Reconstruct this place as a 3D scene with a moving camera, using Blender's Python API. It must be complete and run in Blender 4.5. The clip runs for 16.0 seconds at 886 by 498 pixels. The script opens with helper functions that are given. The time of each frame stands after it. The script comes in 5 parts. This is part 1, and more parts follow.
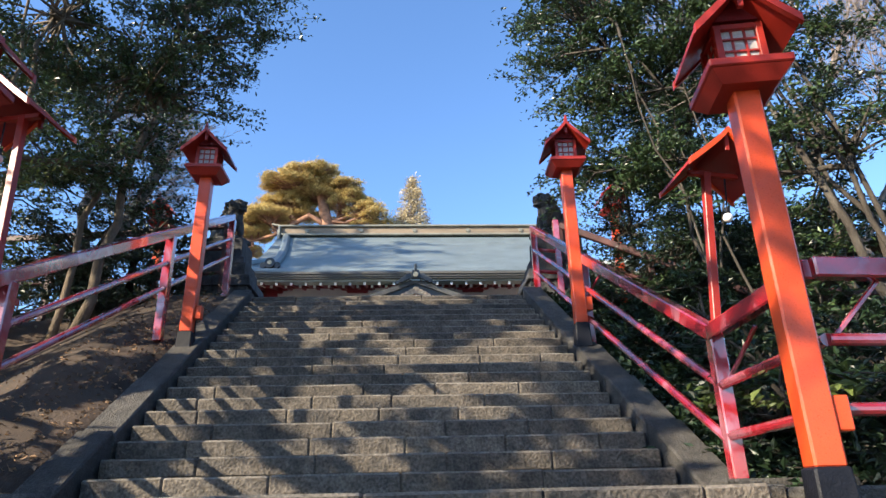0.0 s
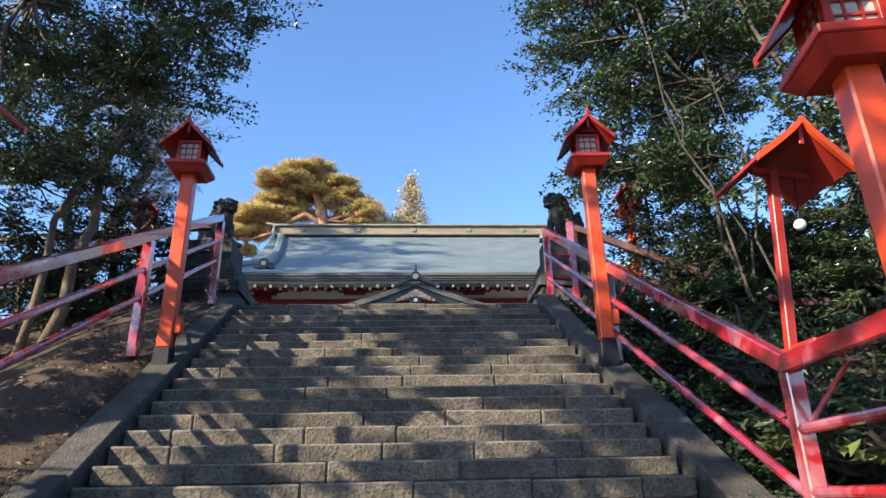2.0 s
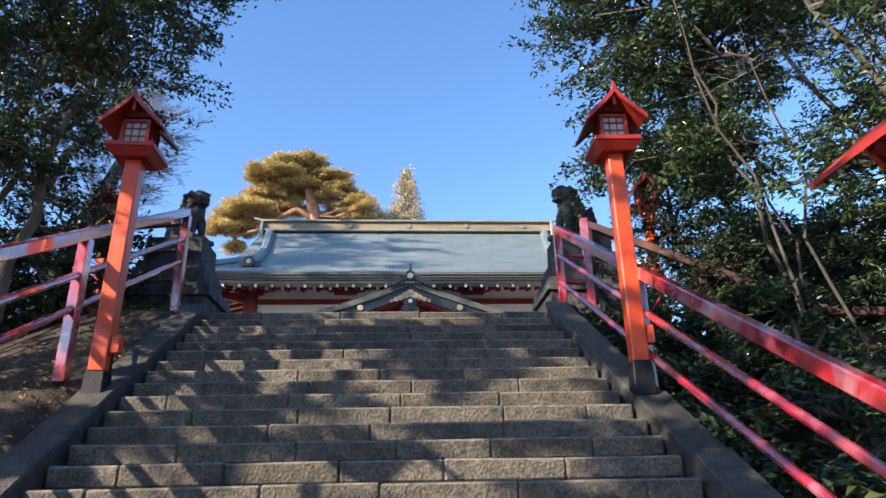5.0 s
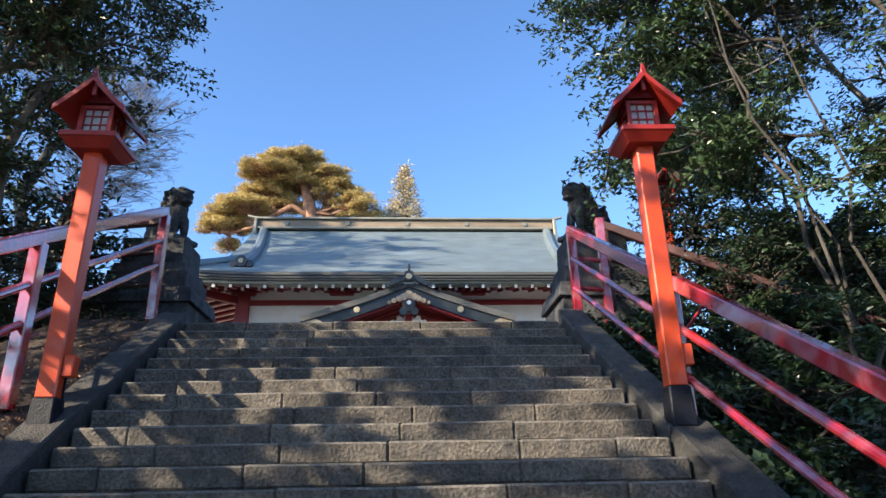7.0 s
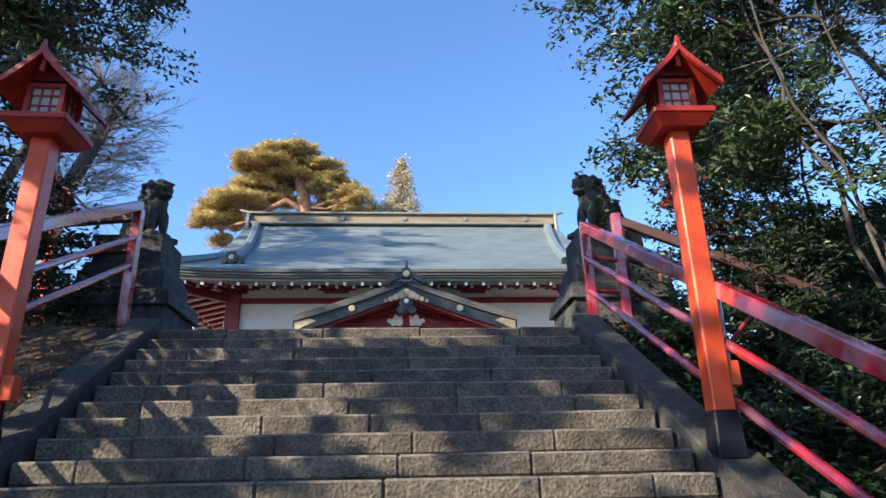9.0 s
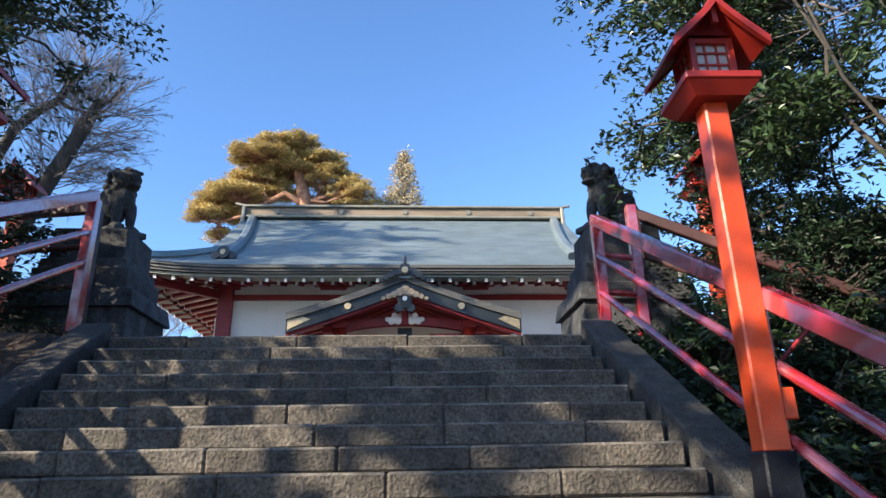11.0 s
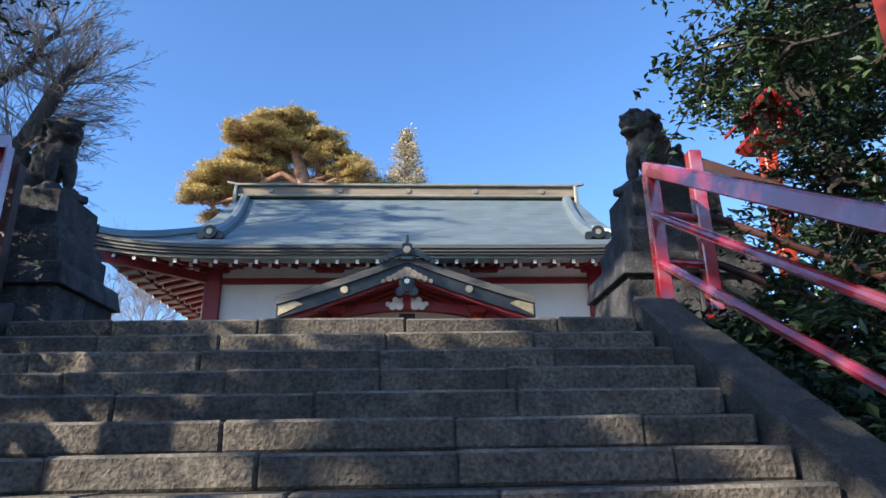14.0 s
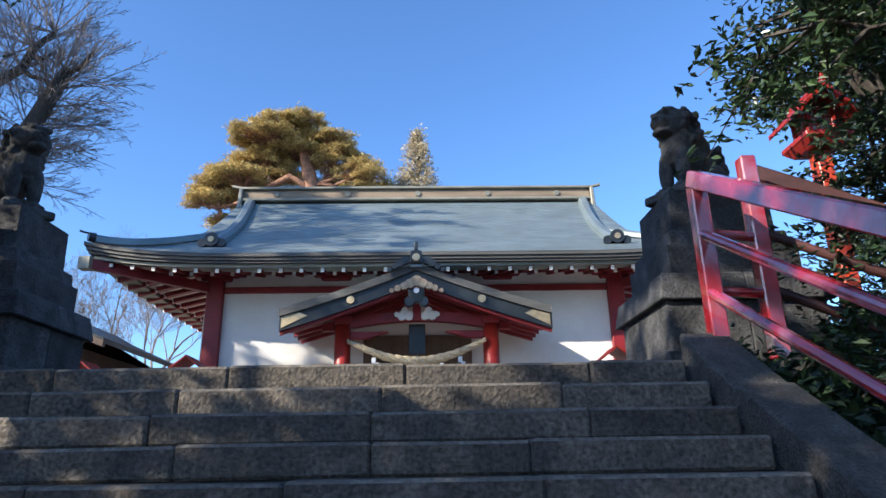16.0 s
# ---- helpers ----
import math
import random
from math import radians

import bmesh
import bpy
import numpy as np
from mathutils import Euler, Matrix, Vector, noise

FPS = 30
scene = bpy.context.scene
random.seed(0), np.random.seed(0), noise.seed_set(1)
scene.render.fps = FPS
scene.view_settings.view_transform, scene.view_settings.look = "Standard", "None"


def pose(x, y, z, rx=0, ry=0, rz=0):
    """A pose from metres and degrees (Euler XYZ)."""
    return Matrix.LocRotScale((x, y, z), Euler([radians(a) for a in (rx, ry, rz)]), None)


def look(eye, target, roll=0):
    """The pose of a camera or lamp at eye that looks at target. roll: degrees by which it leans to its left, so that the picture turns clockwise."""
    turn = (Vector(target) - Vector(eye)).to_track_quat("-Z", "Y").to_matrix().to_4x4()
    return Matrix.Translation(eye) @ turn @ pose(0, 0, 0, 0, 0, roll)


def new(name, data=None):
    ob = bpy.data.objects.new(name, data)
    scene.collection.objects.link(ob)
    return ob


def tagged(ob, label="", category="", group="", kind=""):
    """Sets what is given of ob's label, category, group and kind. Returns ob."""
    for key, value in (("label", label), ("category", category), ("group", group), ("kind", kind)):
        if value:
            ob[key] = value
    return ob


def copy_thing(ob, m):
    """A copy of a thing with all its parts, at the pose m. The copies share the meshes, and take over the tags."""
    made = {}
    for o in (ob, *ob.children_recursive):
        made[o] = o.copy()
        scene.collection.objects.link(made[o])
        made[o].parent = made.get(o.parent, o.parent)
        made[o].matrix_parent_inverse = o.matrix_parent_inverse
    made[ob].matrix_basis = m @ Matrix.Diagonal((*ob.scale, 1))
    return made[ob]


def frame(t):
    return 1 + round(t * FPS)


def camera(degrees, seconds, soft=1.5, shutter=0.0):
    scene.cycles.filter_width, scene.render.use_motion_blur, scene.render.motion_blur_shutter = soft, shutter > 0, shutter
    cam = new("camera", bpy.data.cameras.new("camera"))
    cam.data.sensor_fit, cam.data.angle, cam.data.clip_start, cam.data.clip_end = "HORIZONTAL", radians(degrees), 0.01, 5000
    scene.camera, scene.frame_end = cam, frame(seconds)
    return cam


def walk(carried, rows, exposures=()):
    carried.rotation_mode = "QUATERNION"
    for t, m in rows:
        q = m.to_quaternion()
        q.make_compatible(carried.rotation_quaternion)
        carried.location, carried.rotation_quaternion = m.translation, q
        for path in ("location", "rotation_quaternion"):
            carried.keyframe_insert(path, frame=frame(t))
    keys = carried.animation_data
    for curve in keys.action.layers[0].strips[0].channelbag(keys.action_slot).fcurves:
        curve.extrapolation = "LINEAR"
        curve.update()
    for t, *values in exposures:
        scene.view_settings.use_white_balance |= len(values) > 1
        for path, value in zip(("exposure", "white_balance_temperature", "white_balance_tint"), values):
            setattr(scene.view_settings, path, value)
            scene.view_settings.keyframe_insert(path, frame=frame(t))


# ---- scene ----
cam = camera(69.0, 16.0)
PATH = [
    (0, (0.063, 0.262, 1.496), (0.061, 2.126, 2.221), -1.3),
    (0.5, (0.015, 0.459, 1.635), (0.015, 2.323, 2.359), -1.2),
    (1, (0.001, 0.682, 1.696), (0.003, 2.547, 2.42), -1.2),
    (1.5, (-0.023, 0.869, 1.811), (-0.018, 2.735, 2.532), -1.2),
    (2, (-0.086, 1.068, 1.916), (-0.078, 2.934, 2.636), -1.2),
    (2.5, (-0.091, 1.231, 1.975), (-0.082, 3.098, 2.693), -1.2),
    (3, (-0.058, 1.478, 2.111), (-0.047, 3.346, 2.828), -1.1),
    (3.5, (-0.102, 1.684, 2.173), (-0.091, 3.552, 2.888), -1.1),
    (4, (-0.099, 1.871, 2.273), (-0.087, 3.739, 2.986), -1.1),
    (4.2, (-0.093, 1.965, 2.313), (-0.077, 3.834, 3.024), -1.1),
    (6.3, (-0.09, 2.822, 2.692), (-0.069, 4.694, 3.396), -1.2),
    (6.5, (-0.112, 2.894, 2.727), (-0.089, 4.768, 3.426), -1.1),
    (7, (-0.149, 3.089, 2.849), (-0.123, 4.963, 3.546), -1.2),
    (7.5, (-0.152, 3.3, 2.921), (-0.122, 5.176, 3.615), -1.2),
    (8, (-0.173, 3.477, 2.984), (-0.141, 5.354, 3.674), -1.2),
    (8.5, (-0.208, 3.632, 3.098), (-0.174, 5.51, 3.785), -1.1),
    (9, (-0.199, 3.823, 3.174), (-0.163, 5.703, 3.855), -1.3),
    (9.2, (-0.205, 3.897, 3.225), (-0.165, 5.778, 3.905), -1.2),
    (11.3, (-0.021, 4.827, 3.515), (-0.005, 6.715, 4.176), -1.0),
    (11.5, (-0.064, 4.919, 3.506), (-0.035, 6.808, 4.164), -1.1),
    (12, (-0.096, 5.26, 3.518), (-0.068, 7.152, 4.165), -1.0),
    (12.5, (-0.087, 5.584, 3.526), (-0.06, 7.479, 4.165), -1.1),
    (13, (-0.067, 5.869, 3.632), (-0.045, 7.767, 4.264), -1.1),
    (13.5, (-0.087, 6.117, 3.738), (-0.073, 8.015, 4.368), -1.0),
    (14, (-0.057, 6.328, 3.815), (-0.054, 8.227, 4.444), -1.0),
    (14.5, (-0.034, 6.506, 3.943), (-0.039, 8.405, 4.571), -1.0),
    (15, (-0.063, 6.721, 4.047), (-0.079, 8.62, 4.674), -1.0),
    (15.5, (-0.043, 6.871, 4.133), (-0.069, 8.77, 4.76), -1.1),
    (16, (-0.015, 7.067, 4.276), (-0.051, 8.966, 4.902), -1.1),
]
walk(cam, [(t, look(eye, target, roll)) for t, eye, target, roll in PATH],
     exposures=[(0.0, 1.5, 5450, 10), (9.0, 1.4, 5300, 10), (12.0, 1.3, 5200, 10), (16.0, 1.12, 4980, 10)])

# ---- sky, sun, exposure ----
SUN_AZ, SUN_EL = radians(234), radians(27)
world = bpy.data.worlds.new("sky")
scene.world = world
world.use_nodes = True
wn = world.node_tree
sky = wn.nodes.new("ShaderNodeTexSky")
sky.sky_type = "NISHITA"
sky.sun_disc = False
sky.sun_elevation, sky.sun_rotation = SUN_EL, SUN_AZ
sky.air_density, sky.dust_density, sky.ozone_density = 1.0, 0.5, 2.6
wn.links.new(sky.outputs[0], wn.nodes["Background"].inputs[0])
wn.nodes["Background"].inputs[1].default_value = 0.108

sun_data = bpy.data.lights.new("sun", "SUN")
sun_data.energy, sun_data.angle, sun_data.color = 5.0, radians(0.53), (1.0, 0.77, 0.48)
sun = new("sun", sun_data)
sun_from = Vector((math.sin(SUN_AZ) * math.cos(SUN_EL), math.cos(SUN_AZ) * math.cos(SUN_EL), math.sin(SUN_EL)))
sun.matrix_basis = look(sun_from * 60, (0, 0, 0))


# ---- materials ----
def material(name, colour, rough=0.7, spread=0.25, scale=8.0, fine=60.0, bump=0.2, metal=0.0, second=None, stain=0.4,
             island=0.0, each=0.0, through_light=0.0, spec=0.5, stretch=(1, 1, 1), grain=0.8, soft=0.09, swirl=0.8, gloss=0.0):
    """A procedural surface: two scales of variation, a second colour in stains, fine relief."""
    m = bpy.data.materials.new(name)
    m.use_nodes = True
    t = m.node_tree
    n, lk = t.nodes, t.links
    bs = n["Principled BSDF"]
    co = n.new("ShaderNodeTexCoord")
    mp = n.new("ShaderNodeMapping")
    mp.inputs["Scale"].default_value = stretch
    lk.new(co.outputs["Object"], mp.inputs[0])

    def noisy(s, detail, dist=0.0):
        x = n.new("ShaderNodeTexNoise")
        x.inputs["Scale"].default_value, x.inputs["Detail"].default_value = s, detail
        x.inputs["Distortion"].default_value = dist
        lk.new(mp.outputs[0], x.inputs["Vector"])
        return x.outputs["Fac"]

    def ranged(src, a, b, c, d):
        x = n.new("ShaderNodeMapRange")
        for i, v in enumerate((a, b, c, d)):
            x.inputs[i + 1].default_value = v
        lk.new(src, x.inputs[0])
        return x.outputs[0]

    def mul(a, b, op="MULTIPLY"):
        x = n.new("ShaderNodeMath")
        x.operation = op
        lk.new(a, x.inputs[0])
        if isinstance(b, float):
            x.inputs[1].default_value = b
        else:
            lk.new(b, x.inputs[1])
        return x.outputs[0]

    big, small = noisy(scale, 5.0, 0.4), noisy(fine, 6.0)
    value = mul(ranged(big, 0.3, 0.7, 1 - spread, 1 + spread), ranged(small, 0.3, 0.7, 1 - spread * grain, 1 + spread * grain))
    if island:
        g = n.new("ShaderNodeNewGeometry")
        value = mul(value, ranged(g.outputs["Random Per Island"], 0, 1, 1 - island, 1 + island))
    if each:
        o = n.new("ShaderNodeObjectInfo")
        value = mul(value, ranged(o.outputs["Random"], 0, 1, 1 - each, 1 + each))
    mix = n.new("ShaderNodeMix")
    mix.data_type = "RGBA"
    mix.inputs["A"].default_value = (*colour, 1)
    mix.inputs["B"].default_value = (*(second or [c * 0.6 for c in colour]), 1)
    mask = ranged(noisy(scale * 0.45, 9.0, swirl), 0.57 - soft, 0.57 + soft, 0.0, stain)
    if island and second:
        mask = mul(mask, ranged(g.outputs["Random Per Island"], 0.6, 1, 0, stain), "MAXIMUM")
    lk.new(mask, mix.inputs["Factor"])
    hsv = n.new("ShaderNodeHueSaturation")
    lk.new(mix.outputs["Result"], hsv.inputs["Color"])
    lk.new(value, hsv.inputs["Value"])
    lk.new(hsv.outputs[0], bs.inputs["Base Color"])
    lk.new(ranged(small, 0.3, 0.7, max(0.03, rough - 0.1), min(1, rough + 0.1)), bs.inputs["Roughness"])
    bs.inputs["Metallic"].default_value = metal
    bs.inputs["Specular IOR Level"].default_value = spec
    bs.inputs["Coat Weight"].default_value, bs.inputs["Coat Roughness"].default_value, bs.inputs["Coat IOR"].default_value = gloss, 0.07, 1.85
    if bump:
        bp = n.new("ShaderNodeBump")
        bp.inputs["Strength"].default_value, bp.inputs["Distance"].default_value = bump, 0.02
        lk.new(mul(small, big, "ADD"), bp.inputs["Height"])
        lk.new(bp.outputs[0], bs.inputs["Normal"])
    if through_light:
        tr = n.new("ShaderNodeBsdfTranslucent")
        lk.new(hsv.outputs[0], tr.inputs[0])
        mx = n.new("ShaderNodeMixShader")
        mx.inputs[0].default_value = through_light
        lk.new(bs.outputs[0], mx.inputs[1])
        lk.new(tr.outputs[0], mx.inputs[2])
        lk.new(mx.outputs[0], n["Material Output"].inputs[0])
    return m


STONE = material("step_stone", (0.108, 0.092, 0.072), 0.92, 0.3, 7.0, 42, 1.0, second=(0.05, 0.047, 0.043), stain=0.8, each=0.2, grain=1.9, soft=0.14, swirl=0.1)
# Paler front edges: wear, plus the skylight they catch put into the colour.
WORNLIT = material("worn_skylit_edge", (0.15, 0.133, 0.108), 0.85, 0.32, 11.0, 50, 0.6, second=(0.07, 0.065, 0.058), stain=0.8, each=0.12, grain=1.2, soft=0.16)
CHEEK = material("cheek_stone", (0.062, 0.057, 0.05), 0.92, 0.32, 8.0, 60, 1.0, second=(0.045, 0.044, 0.041), stain=0.7, each=0.25, grain=1.6, soft=0.2, swirl=0.1)
MORTAR = material("dark_joint", (0.05, 0.045, 0.04), 0.95, 0.3, 6, 60, 0.4)
PEDESTAL = material("pedestal_stone", (0.06, 0.06, 0.062), 0.9, 0.4, 6, 45, 0.7, second=(0.025, 0.025, 0.026), stain=0.85, each=0.25, grain=1.4)
LION = material("statue_stone", (0.055, 0.054, 0.052), 0.9, 0.45, 7, 35, 0.6, second=(0.035, 0.034, 0.033), stain=0.8)
# Vermilion darkened below the post orange: shade on the lantern heads in its colour.
VERMILION = material("dimmed_vermilion_paint", (0.28, 0.02, 0.01), 0.4, 0.12, 5, 120, 0.12, second=(0.28, 0.02, 0.012), stain=0.45)
ORANGE = material("orange_paint", (0.56, 0.062, 0.008), 0.36, 0.1, 5, 120, 0.12, second=(0.5, 0.058, 0.01), stain=0.4, gloss=0.15)
# Mauve second colour paints the sky's reflection over the red in patches.
RAILRED = material("rail_red_sky_sheen", (0.3, 0.012, 0.02), 0.16, 0.14, 6, 140, 0.02, second=(0.36, 0.22, 0.28), stain=0.5, spec=0.8, gloss=1.0)
RAILDARK = material("old_rail_paint", (0.045, 0.014, 0.012), 0.55, 0.25, 6, 100, 0.3, second=(0.1, 0.04, 0.035), stain=0.8)
BLACKBASE = material("black_base", (0.006, 0.007, 0.012), 0.5, 0.3, 6, 80, 0.3, second=(0.02, 0.02, 0.022), stain=0.4, spec=0.25)
PANE = material("frosted_pane", (0.42, 0.42, 0.40), 0.25, 0.1, 4, 60, 0.05)
BULB = material("white_glass", (0.8, 0.8, 0.78), 0.2, 0.03, 4, 60, 0.0)
COPPER = material("patina_copper", (0.20, 0.24, 0.25), 0.42, 0.14, 1.2, 30, 0.2, metal=0.35, second=(0.15, 0.185, 0.19), stain=0.5)
RIDGECOPPER = material("weathered_copper", (0.25, 0.24, 0.19), 0.5, 0.18, 2, 40, 0.2, metal=0.3, second=(0.2, 0.19, 0.15), stain=0.6)
EAVEWOOD = material("layered_eave", (0.075, 0.075, 0.07), 0.6, 0.25, 2, 50, 0.3, second=(0.045, 0.045, 0.042), stain=0.6, stretch=(0.3, 1, 12))
DARKRED = material("shrine_red", (0.2, 0.013, 0.017), 0.5, 0.16, 3, 60, 0.15, second=(0.17, 0.016, 0.02), stain=0.5)
SOFFIT = material("pale_soffit", (0.72, 0.6, 0.53), 0.75, 0.12, 2, 40, 0.1)
PLASTER = material("white_plaster", (0.74, 0.72, 0.68), 0.85, 0.05, 1.5, 30, 0.08, second=(0.66, 0.64, 0.6), stain=0.4)
WHITE = material("white_paint", (0.8, 0.79, 0.76), 0.6, 0.06, 5, 60, 0.05)
GOLD = material("gold_fitting", (0.5, 0.4, 0.24), 0.4, 0.15, 10, 80, 0.2, metal=0.7)
DARKBOARD = material("dark_board", (0.016, 0.021, 0.026), 0.4, 0.2, 4, 50, 0.2, second=(0.03, 0.036, 0.04))
CARVED = material("carved_wood", (0.42, 0.33, 0.22), 0.6, 0.3, 14, 70, 0.7, second=(0.25, 0.18, 0.12), stain=0.6)
ROPE = material("straw_rope", (0.52, 0.43, 0.27), 0.85, 0.25, 20, 120, 0.6)
OLDWOOD = material("old_wood", (0.12, 0.085, 0.06), 0.8, 0.3, 3, 50, 0.4, stretch=(1, 1, 0.2))
BARK = material("dark_bark", (0.045, 0.037, 0.029), 0.9, 0.4, 7, 50, 0.9, second=(0.085, 0.075, 0.06), stain=0.6, stretch=(1, 1, 0.35))
PALEBARK = material("pale_bark", (0.13, 0.1, 0.066), 0.9, 0.35, 6, 50, 0.8, second=(0.06, 0.05, 0.038), stain=0.6, stretch=(1, 1, 0.35))
PINEBARK = material("pine_bark", (0.32, 0.17, 0.1), 0.9, 0.35, 5, 40, 0.8, second=(0.16, 0.1, 0.07), stain=0.6)
TWIG = material("grey_twig", (0.2, 0.17, 0.15), 0.9, 0.25, 6, 40, 0.2)
LEAF = material("evergreen_leaf", (0.04, 0.07, 0.026), 0.33, 0.15, 2, 30, 0.0, second=(0.09, 0.12, 0.04), stain=0.3, island=0.6, through_light=0.13)
# Near-black copy of the evergreen leaf, with deep shade put into its colour.
LEAFSHADE = material("shaded_leaf", (0.017, 0.034, 0.014), 0.45, 0.15, 2, 30, 0.0, second=(0.03, 0.05, 0.018), stain=0.3, island=0.4, through_light=0.12)
LEAFYELLOW = material("light_leaf", (0.1, 0.14, 0.035), 0.45, 0.15, 2, 30, 0.0, second=(0.16, 0.17, 0.05), stain=0.4, island=0.4, through_light=0.3)
NEEDLE = material("pine_needle", (0.56, 0.43, 0.15), 0.7, 0.15, 1, 20, 0.0, second=(0.4, 0.34, 0.14), stain=0.5, island=0.4, through_light=0.2)
CEDARLEAF = material("cedar_leaf", (0.58, 0.5, 0.33), 0.7, 0.15, 1, 20, 0.0, second=(0.32, 0.26, 0.16), stain=0.5, island=0.4, through_light=0.15)
EARTH = material("earth", (0.05, 0.034, 0.023), 0.95, 0.35, 1.5, 40, 0.9, second=(0.032, 0.025, 0.018), stain=0.7)
LITTER = material("fallen_leaf", (0.24, 0.15, 0.08), 0.85, 0.2, 6, 40, 0.1, second=(0.14, 0.09, 0.05), stain=0.5, island=0.5)
RIDGEWOOD = material("ridge_wood", (0.24, 0.185, 0.125), 0.7, 0.2, 2, 40, 0.3, second=(0.15, 0.12, 0.085), stain=0.6, stretch=(0.3, 1, 3))
GRAVELG = material("bounce_gravel", (0.34, 0.31, 0.27), 0.95, 0.25, 3, 60, 0.7)


# ---- building helpers ----
def thing(name, label, category, at=(0, 0, 0), group="", kind=""):
    ob = new(name)
    ob.empty_display_size = 0.2
    ob.location = at
    return tagged(ob, label, category, group, kind)


def hang(ob, parent):
    """Parents a mesh whose points are given in the world."""
    if parent is not None:
        ob.parent = parent
        up, m = parent, Matrix.Identity(4)
        while up is not None:
            m = up.matrix_basis @ m if up.parent is None else up.matrix_parent_inverse @ up.matrix_basis @ m
            up = up.parent
        ob.matrix_parent_inverse = m.inverted()
    return ob


def part(name, bm, mat, parent, label="", smooth=False):
    me = bpy.data.meshes.new(name)
    bmesh.ops.recalc_face_normals(bm, faces=bm.faces)
    bm.to_mesh(me)
    bm.free()
    me.materials.append(mat)
    if smooth:
        me.shade_smooth()
    ob = hang(new(name, me), parent)
    return tagged(ob, label) if label else ob


def mesh_part(name, verts, faces, mat, parent, label="", smooth=False, kind=""):
    me = bpy.data.meshes.new(name)
    me.from_pydata(verts, [], faces)
    me.materials.append(mat)
    if smooth:
        me.shade_smooth()
    me.update()
    ob = hang(new(name, me), parent)
    return tagged(ob, label, kind=kind)


def hexa(bm, corners, bevel=0.0):
    """Adds a block from eight corners: four below, four above, both in turn."""
    vs = [bm.verts.new(c) for c in corners]
    fs = [bm.faces.new([vs[i] for i in q]) for q in ((3, 2, 1, 0), (4, 5, 6, 7), (0, 1, 5, 4), (1, 2, 6, 5), (2, 3, 7, 6), (3, 0, 4, 7))]
    if bevel:
        es = list({e for f in fs for e in f.edges})
        bmesh.ops.bevel(bm, geom=es, offset=bevel, segments=1, affect="EDGES", clamp_overlap=True)
    return bm


def block(bm, cx, cy, z0, z1, wx, wy, top=1.0, bevel=0.008, m=None):
    """An upright block with its middle at cx, cy; top scales its upper face."""
    a, b = wx / 2, wy / 2
    c = [(-a, -b, z0), (a, -b, z0), (a, b, z0), (-a, b, z0)]
    c += [(x * top, y * top, z1) for x, y, _ in c]
    c = [Vector((cx + x, cy + y, z)) for x, y, z in c]
    return hexa(bm, [m @ v for v in c] if m else c, bevel)


def beam(bm, p, q, w, h, bevel=0.006):
    """A squared bar from p to q, w wide and h high."""
    p, q = Vector(p), Vector(q)
    d = (q - p).normalized()
    side = d.cross(Vector((0, 0, 1)))
    side = side.normalized() if side.length > 1e-3 else Vector((1, 0, 0))
    up = side.cross(d).normalized()
    ring = [(-w / 2, -h / 2), (w / 2, -h / 2), (w / 2, h / 2), (-w / 2, h / 2)]
    return hexa(bm, [e + side * a + up * b for e in (p, q) for a, b in ring], bevel)


def tube_lists(V, F, pts, radii, sides=6, cap=True):
    """Adds a tapered tube along pts to the lists V and F."""
    n0, k = len(V), len(pts)
    pts = [Vector(p) for p in pts]
    last = None
    for i, p in enumerate(pts):
        d = (pts[min(i + 1, k - 1)] - pts[max(i - 1, 0)]).normalized()
        a = d.orthogonal().normalized() if last is None else (last - d * last.dot(d)).normalized()
        last = a
        b = d.cross(a)
        for j in range(sides):
            w = 2 * math.pi * j / sides
            V.append(tuple(p + (a * math.cos(w) + b * math.sin(w)) * radii[i]))
    for i in range(k - 1):
        for j in range(sides):
            q = n0 + i * sides
            F.append((q + j, q + (j + 1) % sides, q + sides + (j + 1) % sides, q + sides + j))
    if cap:
        F.append(tuple(n0 + j for j in reversed(range(sides))))
        F.append(tuple(n0 + (k - 1) * sides + j for j in range(sides)))


def pipe(name, p, q, r, mat, parent, sides=12):
    V, F = [], []
    tube_lists(V, F, [p, q], [r, r], sides)
    return mesh_part(name, V, F, mat, parent, smooth=False)


def disc(bm, centre, normal, r, depth, sides=16):
    bmesh.ops.create_cone(bm, cap_ends=True, segments=sides, radius1=r, radius2=r * 0.9, depth=depth,
                          matrix=Matrix.Translation(centre) @ Vector(normal).to_track_quat("Z", "Y").to_matrix().to_4x4())
    return bm


# ---- plan ----
RISE, RUN, TOP_Z, TOP_V, STEPS = 0.1665, 0.285, 4.87, 11.14, 20
LAND_Z, LAND_V = TOP_Z - STEPS * RISE, 3.9
HALF = 2.38


def S(u, v, z):
    """A place by the stair: u across from its middle, v along it."""
    return Vector((-0.93 + 0.088 * (11.15 - v) + u, v + 0.045 * u, z))


def nosing(v):
    return TOP_Z - RISE / RUN * (TOP_V - v)


def lie(v):
    """Height of the ground along the stair."""
    if v > TOP_V + 0.2:
        return TOP_Z
    if v > TOP_V - STEPS * RUN + RUN:
        return nosing(v) - 0.02
    if v > LAND_V:
        return LAND_Z
    return max(LAND_Z - (LAND_V - v) * 0.5, LAND_Z - 11 * 0.165)


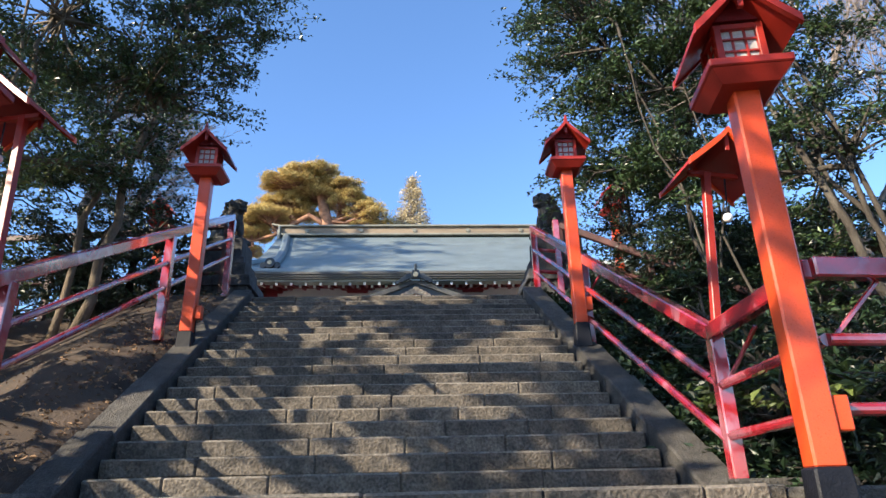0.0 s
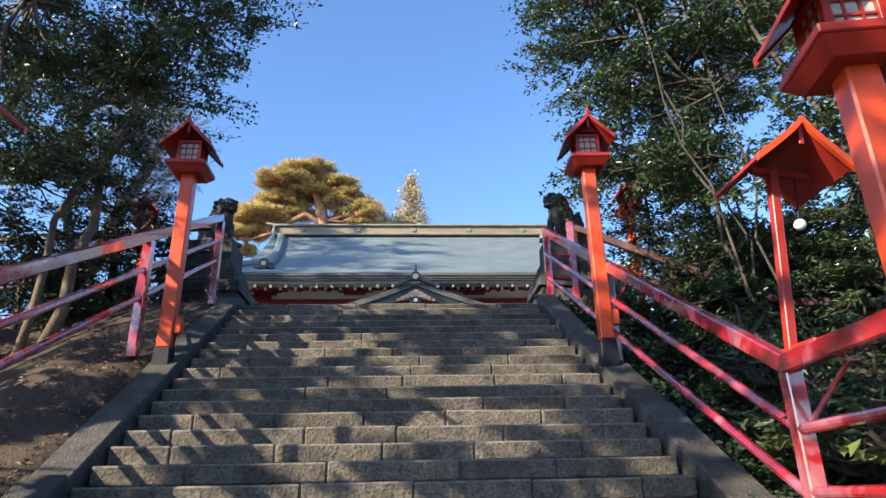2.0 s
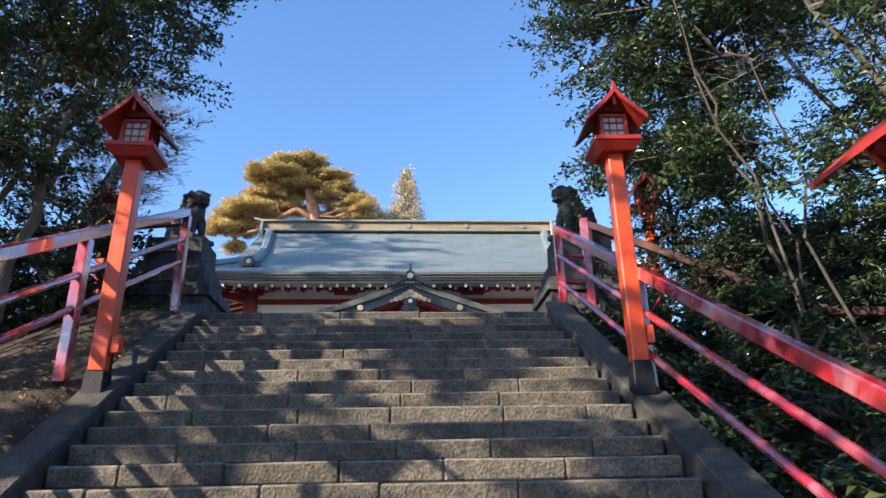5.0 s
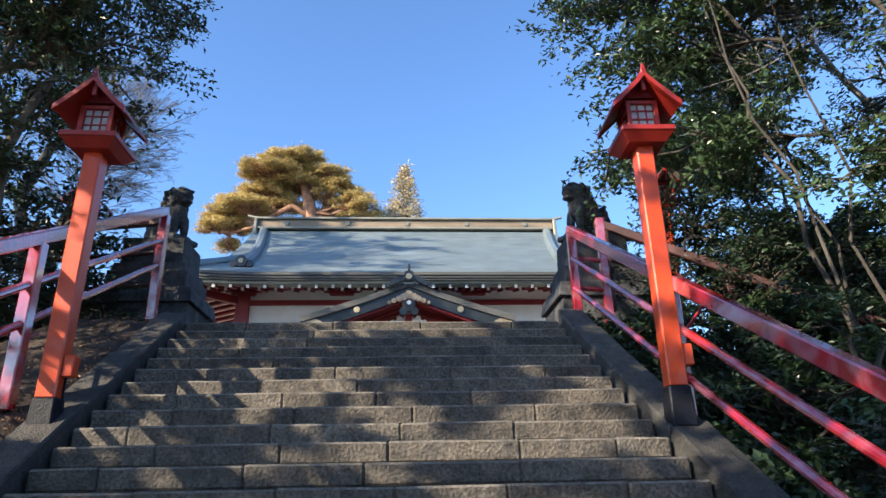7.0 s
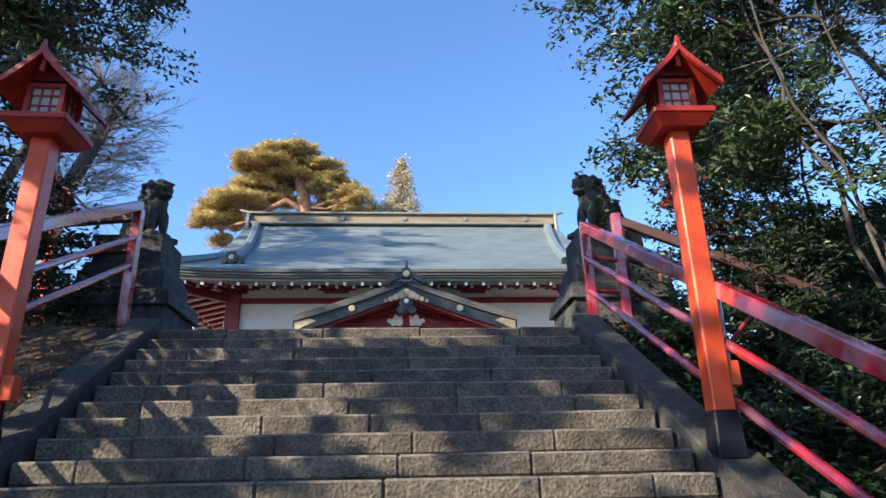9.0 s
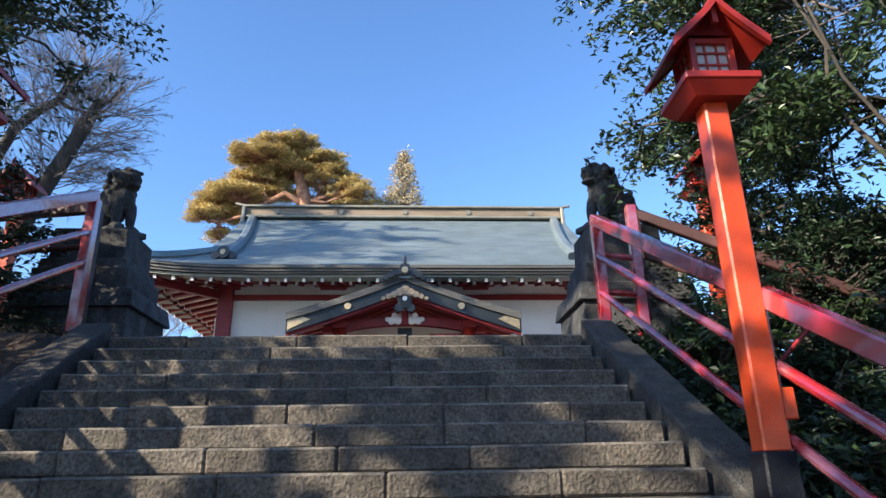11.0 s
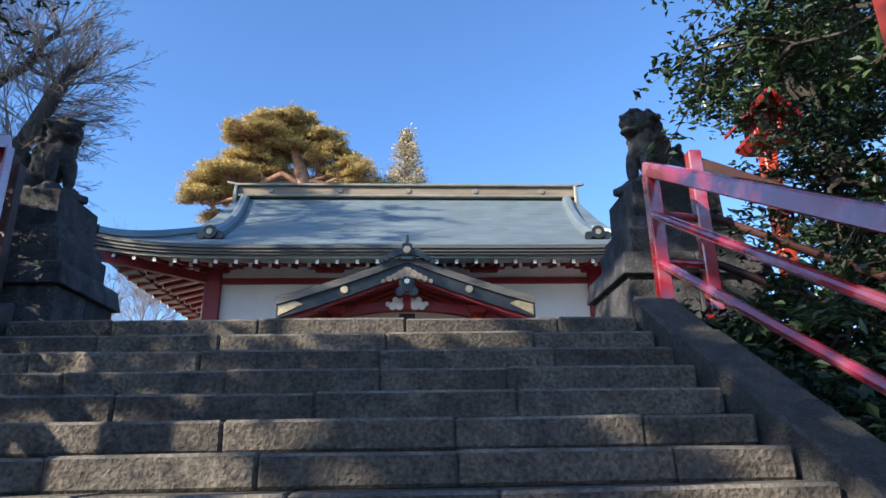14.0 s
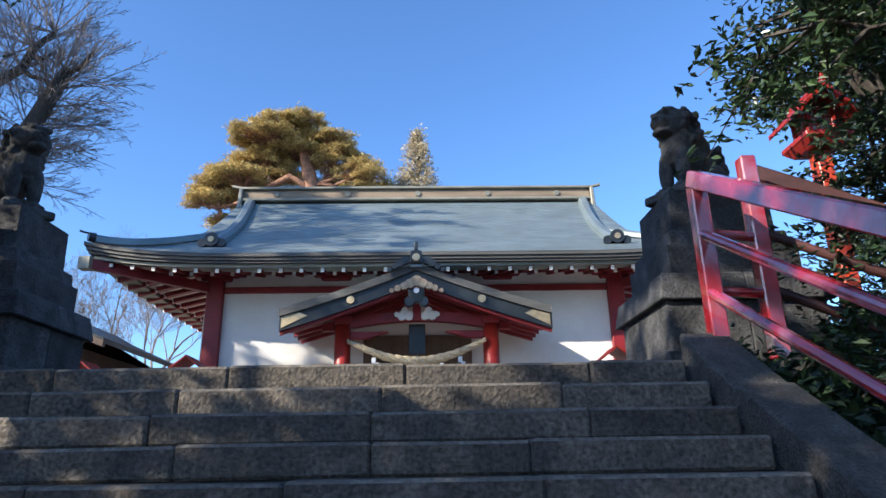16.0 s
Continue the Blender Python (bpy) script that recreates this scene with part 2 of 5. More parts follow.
def terrain(x, y):
    u = x + 0.93 - 0.088 * (11.15 - max(min(y, 13), -2))
    z = lie(y - 0.045 * max(min(u, 8), -8))
    if abs(u) < (2.7 if y > LAND_V else 2.15) and 0.05 < y < 13.5:
        z -= 0.5
    near = max(0.0, min(1.0, (13.4 - y) / 1.4)) if x > 0 else max(0.0, min(1.0, (12.2 - y) / 1.0))
    near *= max(0.0, min(1.0, (y + 1.5) / 2.0))
    if u > 2.7:
        z -= near * min(1.1, 0.14 + (u - 2.7) * 0.42)
    if u < -2.7:
        z += 0.05 * near
    if u < -3.9:
        z -= near * min(0.9, (-u - 3.9) * 0.4)
    if y > 13.5:
        z -= 0.08
    r = math.hypot(x, y - 12)
    z -= max(0.0, min(6.0, (r - 45) * 0.04))
    return z + 0.05 * noise.noise(Vector((x * 0.8, y * 0.8, 0))) * (abs(u) > 2.7)


def ground_sheet():
    def steps(a, b, s):
        return list(np.arange(a, b, s))
    xs = [-1500, -600, -250, -120, -60, -35, -24] + steps(-18, 14, 0.3) + [14, 18, 26, 40, 70, 140, 300, 700, 1500]
    ys = [-1500, -600, -200, -80, -40, -20, -10, -6] + steps(-4, 16, 0.25) + [16, 18, 21, 25, 30, 36, 44, 55, 70, 100, 180, 400, 900, 1800]
    V = [(x, y, terrain(x, y)) for y in ys for x in xs]
    w = len(xs)
    F = [(j * w + i, j * w + i + 1, (j + 1) * w + i + 1, (j + 1) * w + i) for j in range(len(ys) - 1) for i in range(w - 1)]
    ob = mesh_part("ground", V, F, EARTH, None, smooth=True)
    tagged(ob, "brown bare earth with leaf litter around the stairs", "ground", kind="structure")


ground_sheet()


# Unseen pale ground, added to throw sunlight up onto soffit and porch.
def gravel_yard():
    xs, ys = np.linspace(-24, 22, 24), np.linspace(13.6, 36, 16)
    V = [(x, y, TOP_Z - 0.012) for y in ys for x in xs]
    F = [(j * 24 + i, j * 24 + i + 1, (j + 1) * 24 + i + 1, (j + 1) * 24 + i) for j in range(15) for i in range(23)]
    tagged(mesh_part("gravel_yard", V, F, GRAVELG, None), "unseen pale gravel sheet added to bounce sunlight under the eaves", "ground", kind="structure")


gravel_yard()


# ---- lanterns and railings ----
def build_lantern():
    t = thing("post_lantern", "vermilion wooden post lantern with gabled roof and latticed panes", "lantern", group="lanterns along the stairs")
    part("base_sleeve", block(bmesh.new(), 0, 0, 0, 0.33, 0.21, 0.21, 0.86, 0.012), BLACKBASE, t, "black painted foot of the post")
    part("post", block(bmesh.new(), 0, 0, 0.325, 2.6, 0.16, 0.16, 1.0, 0.012), ORANGE, t, "square bright orange post")
    bm = bmesh.new()
    block(bm, 0, 0, 2.55, 2.63, 0.34, 0.34, 1.4, 0.0)
    block(bm, 0, 0, 2.633, 2.69, 0.5, 0.5, 1.0, 0.008)
    part("tray", bm, VERMILION, t)
    box = part("lantern_box", block(bmesh.new(), 0, 0, 2.693, 2.74, 0.32, 0.32, 1, 0.005), VERMILION, t)
    z0, z1, e, p = 2.74, 2.97, 0.13, 0.116
    for sx in (-1, 1):
        for sy in (-1, 1):
            part("corner_post", block(bmesh.new(), sx * e, sy * e, z0, z1 + 0.04, 0.045, 0.045, 1, 0.004), VERMILION, box)
    zm = (z0 + z1) / 2
    for s in (-1, 1):
        part("head_rail", block(bmesh.new(), 0, s * e, z1, z1 + 0.04, 0.214, 0.04, 1, 0.003), VERMILION, box)
        part("head_rail", block(bmesh.new(), s * e, 0, z1, z1 + 0.04, 0.04, 0.214, 1, 0.003), VERMILION, box)
        part("pane", block(bmesh.new(), 0, s * p, z0 + 0.002, z1, 0.214, 0.01, 1, 0), PANE, box, "frosted white pane")
        part("pane", block(bmesh.new(), s * p, 0, z0 + 0.002, z1, 0.01, 0.214, 1, 0), PANE, box, "frosted white pane")
        for i in (-1, 1):
            part("lattice_bar", block(bmesh.new(), i * 0.04, s * (p + 0.012), z0 + 0.002, z1, 0.013, 0.012, 1, 0), VERMILION, box)
            part("lattice_bar", block(bmesh.new(), s * (p + 0.012), i * 0.04, z0 + 0.002, z1, 0.012, 0.013, 1, 0), VERMILION, box)
            zz = zm + i * 0.045
            part("lattice_bar", beam(bmesh.new(), (-0.107, s * (p + 0.015), zz), (0.107, s * (p + 0.015), zz), 0.01, 0.013, 0), VERMILION, box)
            part("lattice_bar", beam(bmesh.new(), (s * (p + 0.015), -0.107, zz), (s * (p + 0.015), 0.107, zz), 0.01, 0.013, 0), VERMILION, box)
    # gable ends and the king post above the box
    for s in (-1, 1):
        bm = bmesh.new()
        hexa(bm, [(-0.15, s * 0.13 - 0.012, 3.04), (0.15, s * 0.13 - 0.012, 3.04), (0.15, s * 0.13 + 0.012, 3.04), (-0.15, s * 0.13 + 0.012, 3.04),
                  (-0.02, s * 0.13 - 0.012, 3.25), (0.02, s * 0.13 - 0.012, 3.25), (0.02, s * 0.13 + 0.012, 3.17), (-0.02, s * 0.13 + 0.012, 3.17)])
        part("gable_board", bm, DARKRED, t)
        part("king_post", block(bmesh.new(), 0, s * 0.25, 3.05, 3.19, 0.04, 0.035, 1, 0.004), VERMILION, t)
    for s in (-1, 1):
        roof = part("roof_slope", gable_slope(s, 0.31, 0.3, 2.875, 3.2, 0.03), VERMILION, t)
        for e in (-1, 1):
            part("barge_board", gable_slope(s, 0.315, 0.018, 2.85, 3.18, 0.06, e * 0.3), VERMILION, roof)
    part("ridge_cap", beam(bmesh.new(), (0, -0.32, 3.225), (0, 0.32, 3.225), 0.05, 0.04), VERMILION, t)
    part("finial", block(bmesh.new(), 0, -0.3, 3.24, 3.32, 0.045, 0.045, 0.4, 0.004), VERMILION, t)
    part("switch_box", block(bmesh.new(), 0.125, 0.0, 0.5, 0.68, 0.085, 0.11, 1, 0.008), ORANGE, t)
    part("cable", beam(bmesh.new(), (0.09, 0.03, 0.2), (0.09, 0.03, 0.5), 0.016, 0.016, 0), BLACKBASE, t)
    return t


def gable_slope(side, reach, half, z_eave, z_ridge, thick, mid=0.0):
    """One slightly hollow roof slope, from the ridge at x=0 out to reach."""
    bm = bmesh.new()
    n = 6
    rows = []
    for i in range(n + 1):
        f = i / n
        x = side * reach * f
        z = z_ridge + (z_eave - z_ridge) * f ** 0.88
        rows.append([bm.verts.new((x, mid + yy, z + dz)) for yy, dz in ((-half, 0), (half, 0), (half, thick), (-half, thick))])
    for a, b in zip(rows, rows[1:]):
        for j in range(4):
            bm.faces.new((a[j], a[(j + 1) % 4], b[(j + 1) % 4], b[j]))
    bm.faces.new(rows[0])
    bm.faces.new(rows[-1])
    return bm


lantern = build_lantern()
lantern.matrix_basis = pose(1.84, 8.5, 3.28, 0, 0, 1)
copy_thing(lantern, pose(-3.31, 8.45, 3.27, 0.0, 0.4, 4))
copy_thing(lantern, pose(1.98, 3.74, 1.28, 0, 0, -6))
copy_thing(lantern, pose(-3.15, 3.8, 1.5, 0, 0, 3))
copy_thing(lantern, pose(3.82, 13.25, TOP_Z - 0.15, 0, 0, 2))
copy_thing(lantern, pose(-6.3, 13.6, TOP_Z - 0.1, 0, 0, 3))


def rail_run(parent, a, b, drops, top=True, mat=None):
    """A squared top rail with round rails below it, from a to b (tops)."""
    a, b = Vector(a), Vector(b)
    if top:
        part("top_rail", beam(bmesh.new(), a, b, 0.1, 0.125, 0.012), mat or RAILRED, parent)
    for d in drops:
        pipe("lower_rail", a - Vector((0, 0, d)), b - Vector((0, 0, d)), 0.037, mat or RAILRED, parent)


def rail_post(parent, x, y, z0, z1, mat=None, w=0.115):
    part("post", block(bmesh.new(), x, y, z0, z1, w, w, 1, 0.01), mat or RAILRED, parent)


def right_railing():
    t = thing("handrail", "glossy red steel handrail with round lower rails and square posts", "handrail", (2.2, 5.35, LAND_Z), "handrails")
    top, low, bend, far = (1.73, 11.42, 6.2), (2.2, 5.35, 2.70), (2.18, 3.8, 2.70), (5.2, 4.15, 2.70)
    rail_run(t, top, low, (0.42, 0.84))
    rail_run(t, low, bend, (0.42, 0.80))
    rail_run(t, bend, far, (0.42, 0.80))
    rail_post(t, 1.75, 11.42, 4.9, 6.15)
    rail_post(t, 2.0, 8.72, 3.0, 4.62)
    rail_post(t, 2.22, 5.36, 1.3, 2.66)
    rail_post(t, 3.7, 3.98, 0.3, 2.66)
    rail_post(t, 5.2, 4.15, 0.2, 2.66)
    # return at the head of the stair, with short rungs
    rail_post(t, 2.2, 11.55, 4.9, 6.42)
    rail_run(t, (1.75, 11.42, 6.2), (2.2, 11.55, 6.2), (0.42, 0.84), top=False)
    part("brace", beam(bmesh.new(), (2.24, 5.3, 2.3), (2.34, 4.9, 2.64), 0.03, 0.03), RAILRED, t)
    part("brace", beam(bmesh.new(), (2.25, 3.85, 2.3), (2.6, 3.88, 2.64), 0.03, 0.03), RAILRED, t)
    part("brace", beam(bmesh.new(), (2.05, 8.72, 4.1), (2.2, 8.4, 4.35), 0.025, 0.025), RAILRED, t)


def left_railing():
    t = thing("handrail", "glossy red steel handrail standing on the earth bank", "handrail", (-3.5, 5.2, 1.6), "handrails")
    top, low = (-3.95, 11.5, 6.62), (-3.52, 5.1, 3.2)
    rail_run(t, top, low, (0.44, 0.80))
    for f, lift in ((0.0, 1.6), (0.45, 1.55), (0.97, 1.45)):
        p = Vector(top).lerp(Vector(low), f)
        rail_post(t, p.x, p.y, p.z - lift, p.z - 0.05)
    rail_run(t, low, (-3.5, 3.0, 3.2), (0.44, 0.80))
    rail_post(t, -3.5, 3.1, 1.2, 3.14)
    part("brace", beam(bmesh.new(), (-3.8, 8.6, 4.1), (-3.9, 9.1, 4.3), 0.03, 0.03), RAILRED, t)


def side_fence(name, label, pts, drops, foot, mat):
    t = thing(name, label, "fence", pts[0], "side fences")
    for a, b in zip(pts, pts[1:]):
        rail_run(t, a, b, drops, mat=mat)
    for a, b in zip(pts, pts[1:]):
        n = max(1, round((Vector(b) - Vector(a)).length / 1.6))
        for i in range(n + 1):
            p = Vector(a).lerp(Vector(b), i / n)
            rail_post(t, p.x, p.y + 0.02, p.z - foot, p.z - 0.03, mat)


right_railing()
left_railing()
side_fence("fence", "weathered dark red wooden side fence running downhill", [(2.32, 11.8, 6.42), (5.4, 11.1, 4.75), (7.6, 10.4, 4.5)], (0.5, 0.95), 1.3, RAILDARK)
side_fence("fence", "weathered dark red wooden fence beside the trees", [(-4.25, 12.1, 6.72), (-6.2, 12.4, 6.72), (-9.6, 12.6, 6.72)], (0.5, 1.0), 1.85, RAILDARK)


def corner_light(x, y, z, turn, h=0.0, lean=6.0):
    """A small gabled canopy on a thin leaning post over a bare bulb."""
    t = thing("canopy_lamp", "small red gabled canopy on a thin post over a white bulb", "lamp", group="corner lamps")
    mid = 0.06
    part("post", block(bmesh.new(), 0, 0, 0.0, 1.4 + h, 0.065, 0.065, 1, 0.006), VERMILION, t)
    part("cross_arm", beam(bmesh.new(), (-0.16, 0, 1.38 + h), (0.28, 0, 1.38 + h), 0.05, 0.05), VERMILION, t)
    for s in (-1, 1):
        bm = gable_slope(s, 0.34, 0.33, 1.3 + h, 1.64 + h, 0.03)
        bmesh.ops.translate(bm, verts=bm.verts, vec=(mid, 0, 0))
        roof = part("roof_slope", bm, VERMILION, t)
        for e in (-1, 1):
            bm = gable_slope(s, 0.345, 0.018, 1.275 + h, 1.615 + h, 0.06, e * 0.33)
            bmesh.ops.translate(bm, verts=bm.verts, vec=(mid, 0, 0))
            part("barge_board", bm, ORANGE, roof)
    part("king_post", block(bmesh.new(), mid, -0.29, 1.46 + h, 1.62 + h, 0.035, 0.035, 1, 0.003), VERMILION, t)
    bm = bmesh.new()
    bmesh.ops.create_uvsphere(bm, u_segments=14, v_segments=10, radius=0.042, matrix=Matrix.Translation((0.17, 0, 0.98 + h)))
    part("bulb", bm, BULB, t, "white glass bulb", True)
    part("socket", block(bmesh.new(), 0.17, 0, 1.02 + h, 1.08 + h, 0.04, 0.04, 0.8, 0.004), BLACKBASE, t)
    part("cord", block(bmesh.new(), 0.17, 0, 1.08 + h, 1.36 + h, 0.01, 0.01, 1, 0), BLACKBASE, t)
    part("foot_bracket", beam(bmesh.new(), (0.0, -0.3, 0.03), (0.0, 0.12, 0.03), 0.06, 0.06), VERMILION, t)
    t.matrix_basis = pose(x, y, z, 0, lean, turn)
    return t


corner_light(2.245, 5.34, 2.75, 4)
corner_light(-3.6, 5.2, 3.1, 176, 0.3, 3.0)


# ---- guardian statues on pedestals ----
def blob(bm, c, r, rot=(0, 0, 0), seg=2):
    m = pose(*c, *rot) @ Matrix.Diagonal((*r, 1))
    bmesh.ops.create_icosphere(bm, subdivisions=seg, radius=1.0, matrix=m)


def statue(name, label, at, turn, mouth):
    """A seated guardian dog, its chest towards +x, joined into one skin."""
    bm = bmesh.new()
    block(bm, 0.0, 0, 0.0, 0.09, 0.92, 0.5, 1, 0.015)
    blob(bm, (-0.22, 0, 0.30), (0.26, 0.21, 0.24))
    blob(bm, (-0.02, 0, 0.46), (0.27, 0.18, 0.23), (0, -50, 0))
    blob(bm, (0.14, 0, 0.60), (0.18, 0.18, 0.24), (0, -15, 0))
    blob(bm, (-0.08, 0, 0.6), (0.17, 0.17, 0.26), (0, -35, 0))
    blob(bm, (0.0, 0, 0.74), (0.14, 0.16, 0.2), (0, -25, 0))
    for s in (-1, 1):
        blob(bm, (-0.18, s * 0.17, 0.22), (0.2, 0.08, 0.17), (0, 15, 0))
        blob(bm, (-0.06, s * 0.19, 0.12), (0.15, 0.065, 0.06))
        blob(bm, (0.24, s * 0.11, 0.36), (0.075, 0.075, 0.25), (0, -4, 0))
        blob(bm, (0.27, s * 0.11, 0.13), (0.11, 0.08, 0.06))
        for i in range(3):
            blob(bm, (0.36, s * 0.11 + (i - 1) * 0.045, 0.115), (0.035, 0.026, 0.04), seg=1)
        blob(bm, (0.16, s * 0.15, 0.96), (0.06, 0.04, 0.075), (0, 30, 0), 1)
        blob(bm, (0.37, s * 0.075, 0.965), (0.045, 0.04, 0.035), seg=1)
        for k in range(9):
            a = k * 0.7
            blob(bm, (0.1 + 0.11 * math.cos(a), s * (0.15 + 0.03 * (k % 2)), 0.80 + 0.15 * math.sin(a)), (0.055, 0.045, 0.055), seg=1)
    blob(bm, (0.2, 0, 0.86), (0.2, 0.185, 0.19))
    blob(bm, (0.35, 0, 0.85), (0.11, 0.12, 0.09))
    blob(bm, (0.38, 0, 0.755 - mouth), (0.085, 0.095, 0.04))
    blob(bm, (0.44, 0, 0.885), (0.04, 0.055, 0.03), seg=1)
    blob(bm, (0.29, 0, 0.985), (0.1, 0.13, 0.05), (0, 12, 0))
    for k in range(7):
        blob(bm, (-0.02 - 0.035 * (k % 2), 0.1 * math.sin(k * 2.1), 0.94 - k * 0.075), (0.075, 0.07, 0.06), seg=1)
    for k, (x, z, r) in enumerate(((-0.42, 0.34, 0.1), (-0.45, 0.46, 0.11), (-0.43, 0.57, 0.1), (-0.40, 0.66, 0.07))):
        blob(bm, (x, 0, z), (r * 0.8, r * 1.1, r * 1.1), seg=2)
        for s in (-1, 1):
            blob(bm, (x + 0.02, s * 0.09, z + 0.02), (0.05, 0.045, 0.07), seg=1)
    for v in bm.verts:
        v.co += Vector(noise.noise_vector(v.co * 9)) * 0.014
    me = bpy.data.meshes.new(name)
    bm.to_mesh(me)
    bm.free()
    me.materials.append(LION)
    ob = new(name, me)
    mod = ob.modifiers.new("skin", "REMESH")
    mod.mode, mod.voxel_size, mod.use_smooth_shade = "VOXEL", 0.014, True
    ob.matrix_basis = pose(*at, 0, 0, turn)
    return tagged(ob, label, "statue", "guardian dogs")


def pedestal(at, turn, label):
    t = thing("pedestal", label, "pedestal", (0, 0, 0), "statue pedestals")
    for z0, z1, w, taper, cuts in ((-0.1, 0.24, 1.52, 1.0, 2), (0.24, 0.68, 1.4, 1.0, 2), (0.68, 0.92, 1.54, 0.94, 2), (0.92, 1.22, 1.2, 1.0, 1), (1.22, 1.36, 1.12, 0.97, 1), (1.36, 1.80, 0.96, 0.98, 1)):
        for i in range(cuts):
            for j in range(cuts):
                bm = bmesh.new()
                g = w / cuts
                c = []
                for z, k in ((z0, 1.0), (z1, taper)):
                    xs = [(-w / 2 + i * g + (0.003 if i else 0)) * k, (-w / 2 + (i + 1) * g) * k]
                    ys = [(-w / 2 + j * g + (0.003 if j else 0)) * k * 0.9, (-w / 2 + (j + 1) * g) * k * 0.9]
                    c += [(xs[0], ys[0], z), (xs[1], ys[0], z), (xs[1], ys[1], z), (xs[0], ys[1], z)]
                part("stone_block", hexa(bm, c, 0.01), PEDESTAL, t)
    t.matrix_basis = pose(*at, 0, 0, turn)


pedestal((2.45, 13.15, TOP_Z), 3, "dark weathered stone pedestal in stepped courses")
pedestal((-4.6, 13.05, TOP_Z), 3, "dark weathered stone pedestal in stepped courses")
statue("guardian_statue", "seated stone guardian dog, grey and lichen stained, on its pedestal", (2.42, 13.15, TOP_Z + 1.79), 212, 0.02)
statue("guardian_statue", "seated stone guardian dog, dark in the shade, on its pedestal", (-4.58, 13.1, TOP_Z + 1.79), -30, 0.0)


# ---- the hall ----
HX, HY = -0.97, 22.3
HALL = Matrix.Translation((HX, HY, 0)) @ Matrix.Rotation(radians(3.0), 4, "Z")
EAVE_X, EAVE_Y0, EAVE_Y1, GABLE_X, RIDGE_Y = 8.45, 0.5, 13.9, 6.6, 7.2
WALL_X, WALL_Y0, WALL_Y1 = 5.65, 2.6, 11.8


def H(x, y, z):
    return HALL @ Vector((x, y, z))


def roof_curve(d):
    """Height of the roof above the eave, d metres in from it."""
    f = d / 6.7
    return 4.18 * (0.74 * f + 0.26 * f * f)


def sweep(x, y):
    """Upward sweep of the eaves towards the corners."""
    cx = max(0.0, (abs(x) - 3.5) / (EAVE_X - 3.5))
    cy = max(0.0, (abs(y - RIDGE_Y) - 2.5) / (6.7 - 2.5))
    return 0.36 * (cx ** 3.2) * min(1.0, cy ** 3.2)


def roof_z(x, y, side):
    d = min(y - EAVE_Y0, EAVE_Y1 - y)
    z = roof_curve(d)
    if side:
        z = min(z, roof_curve(EAVE_X - abs(x)))
    return 9.40 + z + sweep(x, y)


